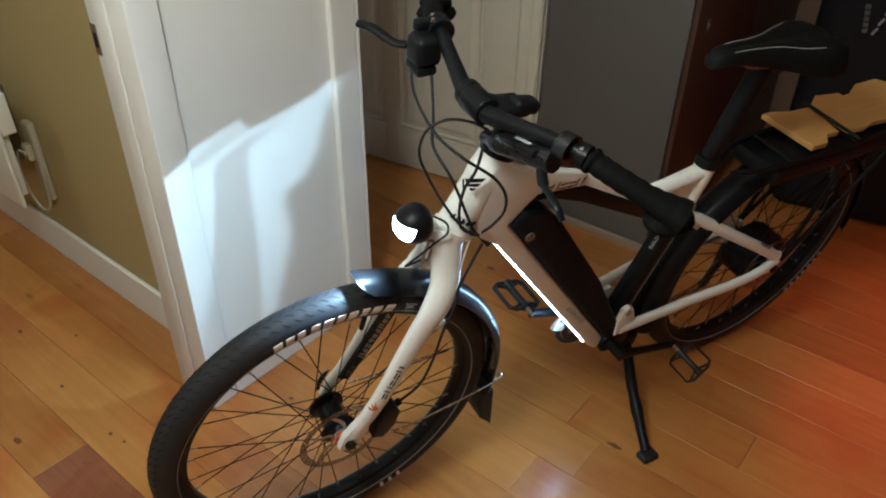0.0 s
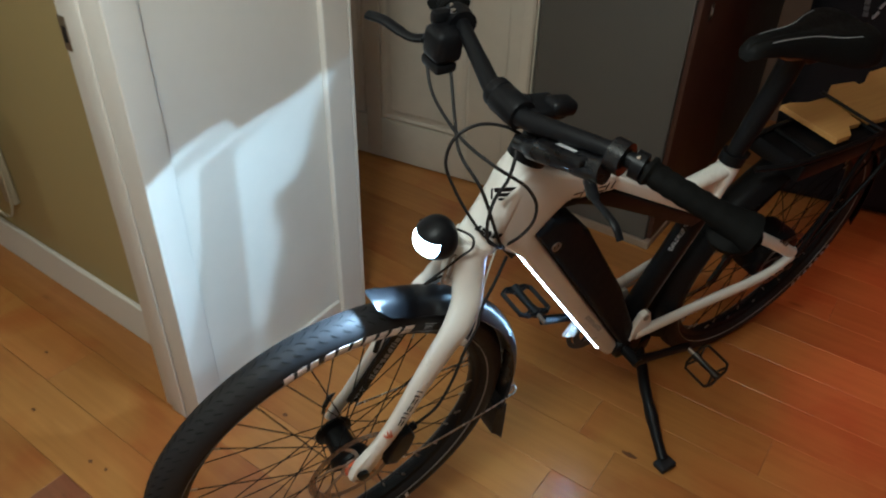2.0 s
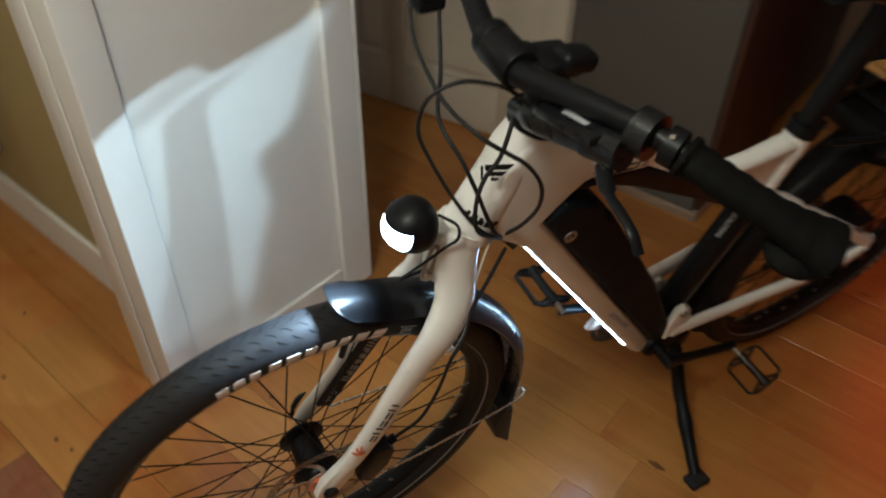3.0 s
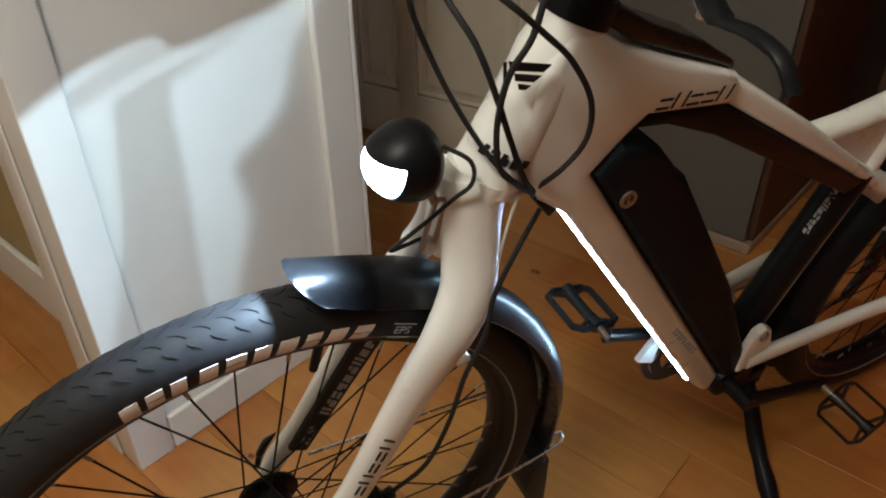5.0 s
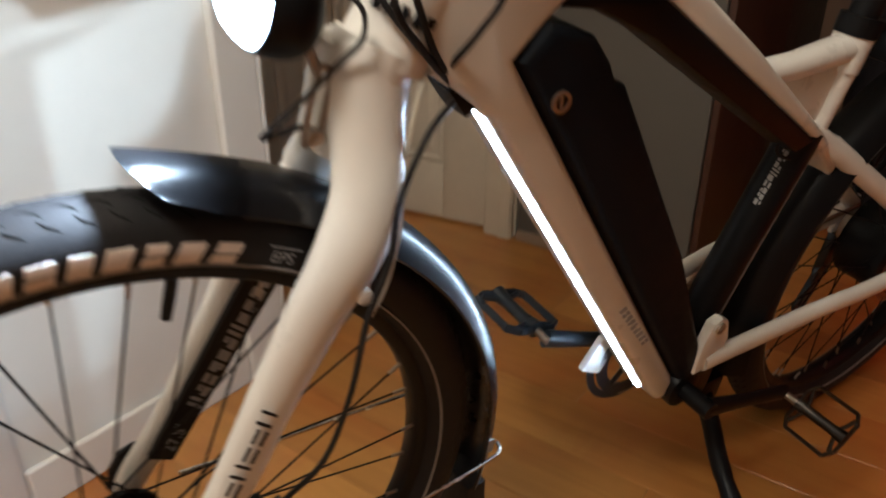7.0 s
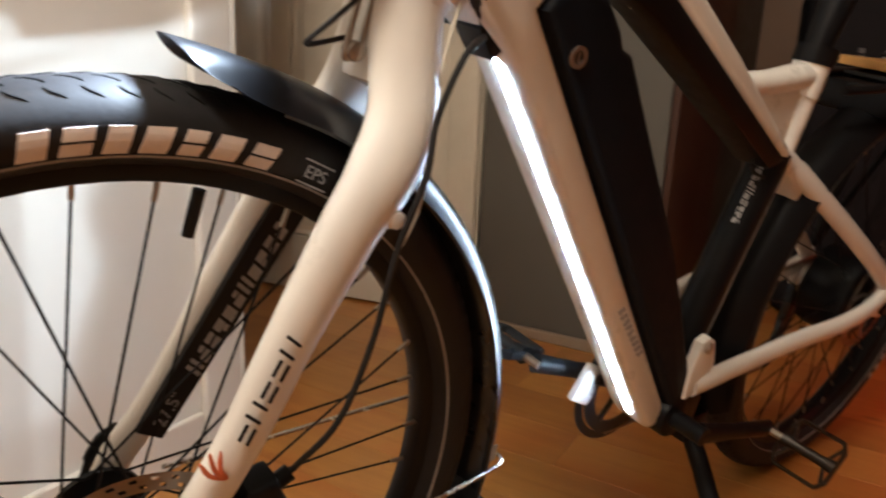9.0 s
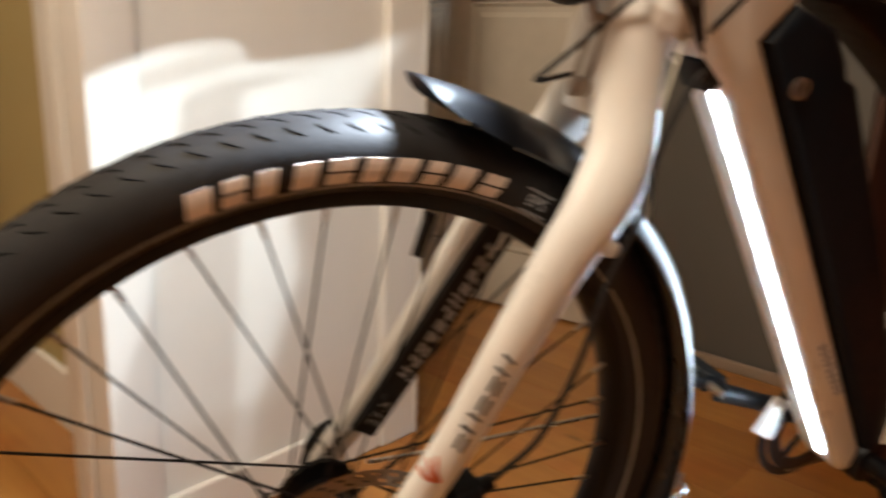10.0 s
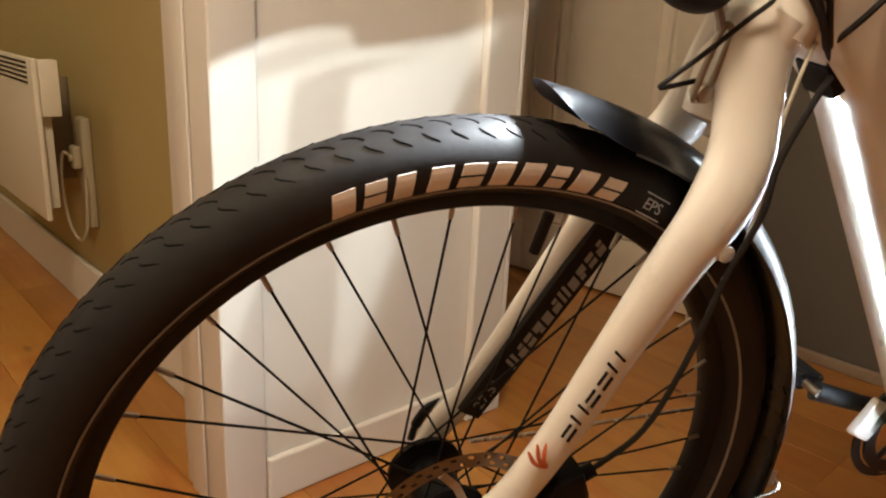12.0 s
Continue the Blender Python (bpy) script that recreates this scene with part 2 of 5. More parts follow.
def smooth_path(pts, n=40):
    """A Catmull-Rom curve through the points."""
    p = [Vector(q) for q in pts]
    p = [2 * p[0] - p[1]] + p + [2 * p[-1] - p[-2]]
    out = []
    m = len(p) - 3
    for i in range(n + 1):
        s = i / n * m
        k = min(int(s), m - 1)
        t = s - k
        a, b, c, d = p[k:k + 4]
        out.append(0.5 * (2 * b + (c - a) * t + (2 * a - 5 * b + 4 * c - d) * t * t + (3 * b - a - 3 * c + d) * t ** 3))
    return out


def tube(pts, radius, seg=12, squash=None, cap=True, up=None):
    """A tube along the points; radius is a number or one for each point; squash (a, b) scales the two cross axes."""
    p = [Vector(q) for q in pts]
    rad = radius if isinstance(radius, (list, tuple)) else [radius] * len(p)
    bm = bmesh.new()
    ref = Vector(up) if up else None
    rings = []
    prev = None
    for i, q in enumerate(p):
        t = (p[min(i + 1, len(p) - 1)] - p[max(i - 1, 0)]).normalized()
        if prev is None or ref is not None:
            base = ref if ref is not None else (Vector((0, 0, 1)) if abs(t.z) < 0.9 else Vector((1, 0, 0)))
            a = (base - t * base.dot(t)).normalized()
        else:
            a = (prev - t * prev.dot(t)).normalized()
        prev = a
        b = t.cross(a)
        sa, sb = squash or (1, 1)
        rings.append([bm.verts.new(q + (a * math.cos(2 * math.pi * k / seg) * sa + b * math.sin(2 * math.pi * k / seg) * sb) * rad[i]) for k in range(seg)])
    for i in range(len(rings) - 1):
        for k in range(seg):
            bm.faces.new((rings[i][k], rings[i][(k + 1) % seg], rings[i + 1][(k + 1) % seg], rings[i + 1][k]))
    if cap:
        bm.faces.new(rings[0][::-1])
        bm.faces.new(rings[-1])
    return bm


def lathe(profile, seg=48, start=0.0, sweep=360.0):
    """A profile of (radius, y) turned round the y axis; closed when sweep is 360."""
    bm = bmesh.new()
    full = sweep >= 360
    n = seg if full else seg + 1
    rings = []
    for i in range(n):
        a = radians(start + sweep * i / seg)
        rings.append([bm.verts.new((r * math.cos(a), y, r * math.sin(a))) for r, y in profile])
    m = len(profile)
    for i in range(seg):
        j = (i + 1) % n
        for k in range(m):
            k2 = (k + 1) % m
            bm.faces.new((rings[i][k], rings[i][k2], rings[j][k2], rings[j][k]))
    if not full:
        bm.faces.new(rings[0])
        bm.faces.new(rings[-1][::-1])
    return bm


def disc_y(cx, cz, r, y0, y1, seg=32, bevel=0.0):
    bm = prism([(cx + r * math.cos(2 * math.pi * i / seg), cz + r * math.sin(2 * math.pi * i / seg)) for i in range(seg)], y0, y1, bevel)
    return bm


def moved(bm, m):
    bm.transform(m)
    return bm


def ball(c, r, scale=(1, 1, 1), seg=16):
    bm = bmesh.new()
    bmesh.ops.create_uvsphere(bm, u_segments=seg, v_segments=max(seg // 2, 6), radius=r)
    bmesh.ops.scale(bm, vec=scale, verts=bm.verts)
    bmesh.ops.translate(bm, vec=c, verts=bm.verts)
    return bm

# ---- the hall ----


def setting(name, bm, mat, label, category, smooth=False):
    ob = part(name, bm, mat, None, "", smooth)
    ob.matrix_world = HOUSE
    return tagged(ob, label, category, kind="structure")


WALL = -1.205      # hall face of the white partition
BACK = -1.325      # its face in the other room
TOP = 2.40
FRONT = -1.60
# partition beside the doorway, with its lintel and the part on the camera's side
setting("wall_west", box(BACK, WALL, 0.883, 1.450, 0, TOP), white_paint, "white painted partition wall lit by the bicycle lamp", "wall")
setting("wall_west_lintel", box(BACK, WALL, 0.022, 0.881, 2.03, TOP), white_paint, "white painted wall above the doorway", "wall")
setting("wall_west_near", box(BACK, WALL, FRONT, 0.020, 0, TOP), white_paint, "white painted wall on the near side of the doorway", "wall")
# door frame: lining, stop and the architraves on the hall side
frame_ob = empty("door_1", HOUSE, "white painted timber door frame with a steel strike plate", "door frame", kind="structure")
part("jamb", box(BACK - 0.012, WALL + 0.006, 0.865, 0.883, 0, 2.03, 0.0015), trim_paint, frame_ob)
part("jamb", box(BACK - 0.012, WALL + 0.006, 0.020, 0.038, 0, 2.03, 0.0015), trim_paint, frame_ob)
part("jamb_head", box(BACK - 0.012, WALL + 0.006, 0.040, 0.863, 2.012, 2.030, 0.0015), trim_paint, frame_ob)
part("door_stop", box(-1.309, -1.256, 0.8595, 0.8645, 0, 2.01, 0.003), trim_paint, frame_ob)
part("door_stop", box(-1.312, -1.256, 0.0385, 0.051, 0, 2.01, 0.003), trim_paint, frame_ob)


def architrave(y0, y1, z0, z1):
    """A trim board on the hall face with a rounded arris and a shallow step."""
    bm = box(WALL + 0.001, WALL + 0.013, y0, y1, z0, z1, 0.004, 3)
    return bm


part("architrave", architrave(0.865, 0.935, 0, 2.11), trim_paint, frame_ob)
part("architrave", architrave(-0.047, 0.036, 0, 2.11), trim_paint, frame_ob)
part("architrave_head", architrave(0.038, 0.863, 2.032, 2.11), trim_paint, frame_ob)
strike = part("strike_plate", box(-1.3365, -1.313, 0.8625, 0.8648, 0.932, 0.995, 0.0008), dull_steel, frame_ob, "tarnished steel strike plate")
part("latch_hole", box(-1.330, -1.319, 0.8618, 0.8624, 0.947, 0.977), mark_black, strike)
setting("trim_corner", join(box(WALL + 0.001, WALL + 0.019, 1.368, 1.452, 0, 2.11, 0.005, 3), box(BACK, WALL + 0.019, 1.4525, 1.463, 0, 2.11, 0.003)), trim_paint, "white painted trim board at the end of the partition", "trim")


def skirting(x0, x1, y0, y1, h, side):
    """A skirting board with a rounded upper edge."""
    return box(x0, x1, y0, y1, 0, h, 0.005, 3)


setting("baseboard_west", skirting(WALL + 0.001, WALL + 0.013, 0.937, 1.366, 0.080, 0), trim_paint, "white painted skirting board on the partition", "baseboard")

# the room through the doorway
setting("wall_olive", box(-3.4, BACK - 0.002, 0.986, 1.08, 0, TOP), olive_paint, "olive cream painted wall behind a panel heater", "wall")
setting("wall_room_far", box(-3.5, -3.402, FRONT, 1.08, 0, TOP), olive_paint, "olive cream painted side wall of the room", "wall")
setting("baseboard_olive", skirting(-3.4, BACK - 0.002, 0.970, 0.985, 0.128, 0), trim_paint, "white painted skirting board along the olive wall", "baseboard")
setting("wall_front", box(-3.5, 2.2, FRONT - 0.1, FRONT - 0.002, 0, TOP), white_paint, "plain painted wall behind the viewer", "wall")
setting("wall_east", box(2.2, 2.3, FRONT - 0.1, 3.63, 0, TOP), tan_dimmed, "plain tan painted wall closing the hall", "wall")
setting("ceiling", box(-3.5, 2.3, FRONT - 0.1, 3.63, TOP + 0.002, TOP + 0.1), ceiling_paint, "plain white painted ceiling", "ceiling")

# the recess with the panelled door
DOORY = 2.172
RECESS = HOUSE @ Matrix.Translation((-1.70, DOORY, 0)) @ Matrix.Rotation(radians(8.2), 4, "Z") @ Matrix.Translation((1.70, -DOORY, 0))
setting("wall_recess_side", box(-2.36, -2.26, 1.46, 2.39, 0, TOP), white_paint, "cream painted side wall of the recess", "wall")
setting("wall_recess_near", box(-2.26, BACK - 0.002, 1.36, 1.450, 0, TOP), white_paint, "cream painted wall of the recess", "wall")
back = setting("wall_north", join(box(-2.30, -2.082, DOORY + 0.012, DOORY + 0.10, 0, TOP), box(-1.198, -1.122, DOORY + 0.012, DOORY + 0.10, 0, TOP), box(-2.082, -1.198, DOORY + 0.012, DOORY + 0.10, 2.03, TOP)), door_paint, "cream painted wall round the panelled door", "wall")
back.matrix_world = RECESS


def panelled_door():
    """A leaf with six sunk panels, each with a moulded edge."""
    x0, x1, z0, z1 = -2.060, -1.220, 0.008, 1.99
    y = DOORY + 0.018
    ob = empty("door_2", RECESS, "closed cream painted six-panel door at the back of the hall", "door", kind="structure")
    xs = [x0, x0 + 0.115, -1.786, -1.722, x1 - 0.135, x1]
    zs = [z0, 0.175, 0.90, 1.04, 1.56, 1.66, 1.88, z1]
    part("leaf", box(x0, x1, y + 0.012, y + 0.036, z0, z1), door_paint, ob)
    for a, b in ((xs[0], xs[1]), (xs[2], xs[3]), (xs[4], xs[5])):
        part("stile", box(a, b, y, y + 0.0115, z0, z1, 0.003), door_paint, ob)
    for a, b in ((zs[0], zs[1]), (zs[2], zs[3]), (zs[4], zs[5]), (zs[6], zs[7])):
        for c, d in ((xs[1], xs[2]), (xs[3], xs[4])):
            part("rail", box(c + 0.0005, d - 0.0005, y + 0.0006, y + 0.0115, a, b, 0.003), door_paint, ob)
    for a, b in ((zs[1], zs[2]), (zs[3], zs[4]), (zs[5], zs[6])):
        for c, d in ((xs[1], xs[2]), (xs[3], xs[4])):
            bm = bmesh.new()
            rings = []
            for inset, depth in ((0.0, 0.0115), (0.010, 0.0040), (0.020, 0.0095), (0.034, 0.0085), (0.048, 0.0030)):
                rings.append([bm.verts.new(q) for q in ((c + inset, y + depth, a + inset), (d - inset, y + depth, a + inset), (d - inset, y + depth, b - inset), (c + inset, y + depth, b - inset))])
            for i in range(len(rings) - 1):
                for k in range(4):
                    bm.faces.new((rings[i][k], rings[i][(k + 1) % 4], rings[i + 1][(k + 1) % 4], rings[i + 1][k]))
            bm.faces.new(rings[-1])
            part("panel", bm, door_paint, ob, smooth=False)
    part("jamb", box(x0 - 0.020, x0 - 0.003, DOORY + 0.004, DOORY + 0.06, 0, 2.0, 0.001), door_paint, ob)
    part("jamb", box(x1 + 0.003, x1 + 0.020, DOORY + 0.004, DOORY + 0.06, 0, 2.0, 0.001), door_paint, ob)
    part("jamb_head", box(x0 - 0.020, x1 + 0.020, DOORY + 0.004, DOORY + 0.06, 2.002, 2.018, 0.001), door_paint, ob)
    for a, b in ((x0 - 0.165, x0 - 0.012), (x1 + 0.012, x1 + 0.095)):
        part("architrave", join(box(a, b, DOORY - 0.012, DOORY + 0.003, 0, 2.10, 0.005, 3), box(a + 0.045 if a > -1.5 else a + 0.004, b - 0.004 if a > -1.5 else a + 0.035, DOORY - 0.018, DOORY - 0.0125, 0, 2.10, 0.004, 3)), door_paint, ob)
    part("architrave_head", box(x0 - 0.165, x1 + 0.095, DOORY - 0.0125, DOORY + 0.0025, 2.102, 2.17, 0.005, 3), door_paint, ob)
    part("knob", moved(ball((0, 0, 0), 0.028, (1, 0.8, 1)), Matrix.Translation((-1.275, y - 0.045, 1.0))), steel, ob, "steel door knob")
    return ob


panelled_door()
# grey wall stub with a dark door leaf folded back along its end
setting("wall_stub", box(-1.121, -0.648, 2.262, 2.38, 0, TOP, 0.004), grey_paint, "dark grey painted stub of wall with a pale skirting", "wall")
setting("baseboard_stub", join(box(-1.118, -0.640, 2.246, 2.261, 0, 0.030, 0.006, 3), box(-0.647, -0.626, 2.246, 2.78, 0, 0.030, 0.006, 3)), skirt_tan, "low pale skirting round the grey wall stub", "baseboard")
leaf = empty("door_3", HOUSE, "dark stained timber door standing open in the shade", "door", kind="structure")
part("leaf", box(-0.647, -0.630, 2.27, 2.80, 0.032, 2.0, 0.003), dark_wood, leaf)
part("door_latch", join(box(-0.6295, -0.6275, 2.345, 2.370, 0.75, 0.795, 0.0006), box(-0.6275, -0.624, 2.353, 2.362, 0.762, 0.783, 0.001)), dull_steel, leaf, "small steel latch plate")
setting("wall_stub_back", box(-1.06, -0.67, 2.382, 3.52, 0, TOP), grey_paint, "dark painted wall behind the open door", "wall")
setting("wall_far", box(-0.9, 2.2, 3.53, 3.63, 0, TOP), tan_dimmed, "tan wall of the far room with shade put into its darkened colour", "wall")
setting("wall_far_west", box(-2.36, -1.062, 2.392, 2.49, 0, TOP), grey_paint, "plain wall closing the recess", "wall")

# panel heater, its socket and the flex
heater = empty("panel_heater", HOUSE @ Matrix.Translation((-2.33, 0.886, 0.292)), "cream metal panel heater with grille slots on the olive wall", "heater")
shell = box(-0.42, 0.300, -0.028, -0.016, 0.0, 0.355, 0.004, 3)
part("front_panel", shell, heater_white, heater)
part("body", box(-0.415, 0.262, -0.015, 0.012, 0.02, 0.345, 0.003), heater_white, heater)
part("control_box", box(0.264, 0.302, -0.0155, 0.024, 0.232, 0.352, 0.003), heater_white, heater, "cream plastic end cover of the controls")
for i in range(5):
    part("grille_slot", box(-0.30, 0.262, -0.0292, -0.0282, 0.300 + i * 0.0105, 0.3045 + i * 0.0105), mark_black, heater)
for x in (-0.3, 0.06):
    part("wall_bracket", box(x, x + 0.03, 0.0122, 0.0995, 0.05, 0.30, 0.002), dull_steel, heater)
outlet = empty("wall_socket", HOUSE @ Matrix.Translation((-2.114, 0.9855, 0.225)), "rounded cream plastic socket on the olive wall", "socket")
part("cover", box(-0.026, 0.026, -0.024, 0.0, 0.020, 0.285, 0.009, 4), socket_cream, outlet)
part("plug", join(box(-0.018, 0.018, -0.044, -0.0242, 0.165, 0.220, 0.007, 3), disc_y(0, 0.192, 0.010, -0.050, -0.042, 16, 0.002)), socket_cream, outlet, "cream plug in the socket")
flex = part("heater_flex", tube(smooth_path([(-2.105, 0.935, 0.425), (-2.122, 0.928, 0.428), (-2.140, 0.925, 0.395), (-2.147, 0.925, 0.335), (-2.140, 0.930, 0.265), (-2.118, 0.938, 0.225), (-2.092, 0.945, 0.222), (-2.078, 0.952, 0.252), (-2.080, 0.958, 0.320), (-2.086, 0.962, 0.372)], 56), 0.0040, 8), socket_cream)
flex.matrix_world = HOUSE
tagged(flex, "pale plastic flex hanging in a loop below the socket", "cable")

# ---- the bicycle: x to its rear, y to its right, z up along the leaning frame ----
BIKE = Matrix(((0.772734, -0.626302, 0.103091, -0.229403), (0.63473, 0.762474, -0.125505, 1.106798), (0.0, 0.162417, 0.986722, 0.0), (0, 0, 0, 1)))
bike = empty("electric_bicycle", BIKE, "white step-through electric bicycle with black mudguards and its lights on", "bicycle")
HUB = Vector((0, 0, 0.353))
REAR = Vector((1.206, 0, 0.353))
PIVOT = Vector((0.262, 0, 0.85))
STEER = Matrix.Translation(PIVOT) @ Matrix.Rotation(radians(0.5), 4, Vector((0.42, 0, 0.907))) @ Matrix.Translation(-PIVOT)
OUT, TUBE_R = 0.353, 0.0300


def arc_matrix(r, deg, y):
    """A local frame on a wheel: x along the rim (clockwise seen from the left), y inwards to the right, z outwards."""
    a = radians(deg)
    out = Vector((math.cos(a), 0, math.sin(a)))
    along = Vector((math.sin(a), 0, -math.cos(a)))
    m = Matrix.Identity(4)
    m.col[0][:3], m.col[1][:3], m.col[2][:3], m.col[3][:3] = along, (0, 1, 0), out, out * r + Vector((0, y, 0))
    return m


def stroke(x0, x1, z0, z1, slant, depth, hole=True):
    """A slanted block with a notch, standing for one character of a maker's mark."""
    w, h = x1 - x0, z1 - z0
    poly = [(x0, z0), (x1, z0), (x1, z0 + h * 0.34), (x0 + w * 0.45, z0 + h * 0.34), (x0 + w * 0.45, z0 + h * 0.64), (x1, z0 + h * 0.64), (x1, z1), (x0, z1)] if hole else [(x0, z0), (x1, z0), (x1, z1), (x0, z1)]
    poly = [(x + (z - z0) * slant, z) for x, z in poly]
    return prism(poly, -depth, 0)


GLYPHS = (
    ((0, 1, 0, 0.66), (0, 0.62, 0.66, 1)),
    ((0, 1, 0.34, 1), (0.38, 1, 0, 0.34)),
    ((0, 1, 0, 1),),
    ((0, 1, 0, 0.66), (0.38, 1, 0.66, 1)),
    ((0, 1, 0.34, 1), (0, 0.62, 0, 0.34)),
    ((0, 1, 0, 0.45), (0, 1, 0.55, 1)),
    ((0, 0.46, 0, 1), (0.56, 1, 0, 1)),
)


def glyph(kind, x0, x1, z0, z1, slant, depth, thin=1.0):
    """A slanted block with cut-outs, standing for one character of a maker's mark."""
    w, h = x1 - x0, z1 - z0
    bms = []
    for i, (a, b, c, d) in enumerate(GLYPHS[kind % 7]):
        if thin < 1:
            if b - a < d - c:
                b = a + (b - a) * thin if a < 0.5 else b
                a = b - (b - a) * thin if a >= 0.5 else a
            else:
                d = c + (d - c) * thin if c < 0.7 else d
                c = d - (d - c) * thin if c >= 0.7 else c
        e = 0.00002 * i
        poly = [(x0 + a * w, z0 + c * h), (x0 + b * w, z0 + c * h), (x0 + b * w, z0 + d * h), (x0 + a * w, z0 + d * h)]
        bms.append(prism([(x + (z - z0) * slant, z) for x, z in poly], -depth - e, 0))
    return join(*bms)


def tyre_wall(r):
    """How far the sidewall stands from the wheel's middle at the radius r."""
    d = r - (OUT - TUBE_R)
    return math.sqrt(max(TUBE_R ** 2 - d * d, 0)) * 1.0


def wheel(name, place, steer, spokes, label):
    m = Matrix.Translation(place)
    m = STEER @ m if steer else m
    rim = []
    for r, y in ((0.2880, -0.0105), (0.2900, -0.0125), (0.3020, -0.0140), (0.3020, 0.0140), (0.2900, 0.0125), (0.2880, 0.0105), (0.2870, 0.0)):
        rim.append((r, y))
    ob = part(name, lathe(rim, 96), black_satin, bike, label)
    ob.matrix_basis = m
    prof = [((OUT - TUBE_R) + TUBE_R * math.cos(a) * (1.0 if math.cos(a) > 0 else 0.86), TUBE_R * math.sin(a)) for a in [2 * math.pi * i / 22 for i in range(22)]]
    part("tyre", lathe(prof, 120), tyre_rubber, ob)
    # a pale line round the wall
    for side in (-1, 1):
        line = []
        for r in (0.3085, 0.3102):
            line.append((r, side * (tyre_wall(r) + 0.0005)))
        for r in (0.3102, 0.3085):
            line.append((r, side * (tyre_wall(r) - 0.001)))
        part("reflective_line", lathe(line, 96), reflective, ob, "pale reflective line on the tyre wall")
    # fine hooks and crescents of the tread, two rows each side of the crown
    hooks = []

    def hook(shape, weight):
        pts = []
        for ang, lat in shape:
            rr = (OUT - TUBE_R) + math.sqrt(TUBE_R ** 2 - lat * lat) - 0.00022
            pts.append((rr * math.cos(radians(ang)), lat, rr * math.sin(radians(ang))))
        hooks.append(tube(pts, [0.00040 + 0.00042 * w for w in weight], 5, cap=False))

    pitch = 360 / 108
    for i in range(108):
        for side in (-1, 1):
            a0 = pitch * (i + (0.25 if side > 0 else 0.75))
            steps = [k / 6 for k in range(7)]
            hook([(a0 + 1.15 - 2.2 * s, side * (0.0030 + 0.0075 * s ** 2.2)) for s in steps], [s * s for s in steps])
            hook([(a0 + 0.20 - 1.25 * s, side * (0.0052 + 0.0053 * s ** 1.3)) for s in steps], [0.4 * s for s in steps])
            hook([(a0 + 2.55 - 1.75 * s - 0.25 * math.sin(s * 3.14), side * (0.0150 + 0.0066 * s ** 0.55)) for s in steps], [1 - s for s in steps])
    tread = part("tread", join(*hooks), groove_black, ob, "curved hooks of the tyre tread")
    tagged(tread, kind="stuff")
    # spokes: one mesh shared by all, laced three-cross
    length = None
    flange, hole = 0.030 if steer else 0.062, 0.2885
    n = spokes
    mesh = None
    for i in range(n):
        side = 1 if (i % 2 == 1) == steer else -1
        lead = -1 if (i // 2) % 2 else 1
        a = 2 * math.pi * (i + 0.28) / n
        h = a + lead * radians(62 if steer else 24)
        p = Vector((flange * math.cos(h), side * 0.030, flange * math.sin(h)))
        q = Vector((hole * math.cos(a), side * 0.004, hole * math.sin(a)))
        if mesh is None:
            length = (q - p).length
            b = join(tube([(0, 0, 0), (0, 0, length)], 0.00115, 6), tube([(0, 0, length - 0.016), (0, 0, length)], 0.0021, 6))
            mesh = bpy.data.meshes.new("spoke")
            b.to_mesh(mesh)
            b.free()
            mesh.materials.append(black_satin)
            mesh.materials.append(dull_steel)
            for f in mesh.polygons:
                f.material_index = 1 if min(mesh.vertices[k].co.z for k in f.vertices) > length - 0.02 else 0
        o = new("spoke", mesh)
        o.parent = ob
        o.matrix_basis = Matrix.Translation(p) @ (q - p).to_track_quat("Z", "Y").to_matrix().to_4x4()
    return ob


front = wheel("front_wheel", HUB, True, 36, "front wheel with black rim and spokes")
rear = wheel("rear_wheel", REAR, False, 36, "rear wheel with black rim and a hub motor")


def wall_marks(parent):
    """The pale maker's mark along the tyre wall, one block a character."""
    r = 0.3200
    tilt = Matrix.Rotation(-math.asin((r - (OUT - TUBE_R)) / TUBE_R), 4, "X")
    for kind, a0, a1 in ((2, 111.2, 108.3), (5, 107.2, 104.5), (2, 103.4, 101.0), (2, 99.1, 96.3), (5, 95.1, 92.0), (2, 90.8, 88.2), (2, 87.0, 84.0), (5, 82.7, 80.2), (2, 78.9, 75.8), (5, 74.4, 71.2)):
        half = radians(a0 - a1) * r / 2
        bm = glyph(kind, -half, half, -0.0087, 0.0087, 0.28, 0.0006)
        bmesh.ops.subdivide_edges(bm, edges=[e for e in bm.edges if abs(e.verts[0].co.z - e.verts[1].co.z) > 0.002], cuts=3, use_grid_fill=True)
        for v in bm.verts:
            v.co.y += v.co.z ** 2 / (2 * TUBE_R)
        m = arc_matrix(r, (a0 + a1) / 2, -tyre_wall(r) + 0.0002)
        part("tyre_mark", moved(bm, m @ tilt), mark_white, parent, "pale printed mark on the tyre wall", smooth=False)


wall_marks(front)
for a in (-62, -66, -70):
    r = 0.3195
    part("tyre_bar", moved(stroke(-0.004, 0.004, -0.009, 0.009, 0.2, 0.0006, False), arc_matrix(r, a, -tyre_wall(r) - 0.0003)), mark_white, front, "pale printed bar on the tyre wall", smooth=False)
for i in range(7):
    r = 0.3195
    part("tyre_mark", moved(stroke(-0.006, 0.006, -0.008, 0.008, 0.2, 0.0006, i % 2 == 0), arc_matrix(r, -18 - i * 4.2, -tyre_wall(r) - 0.0003)), mark_grey, rear, "grey printed mark on the tyre wall", smooth=False)


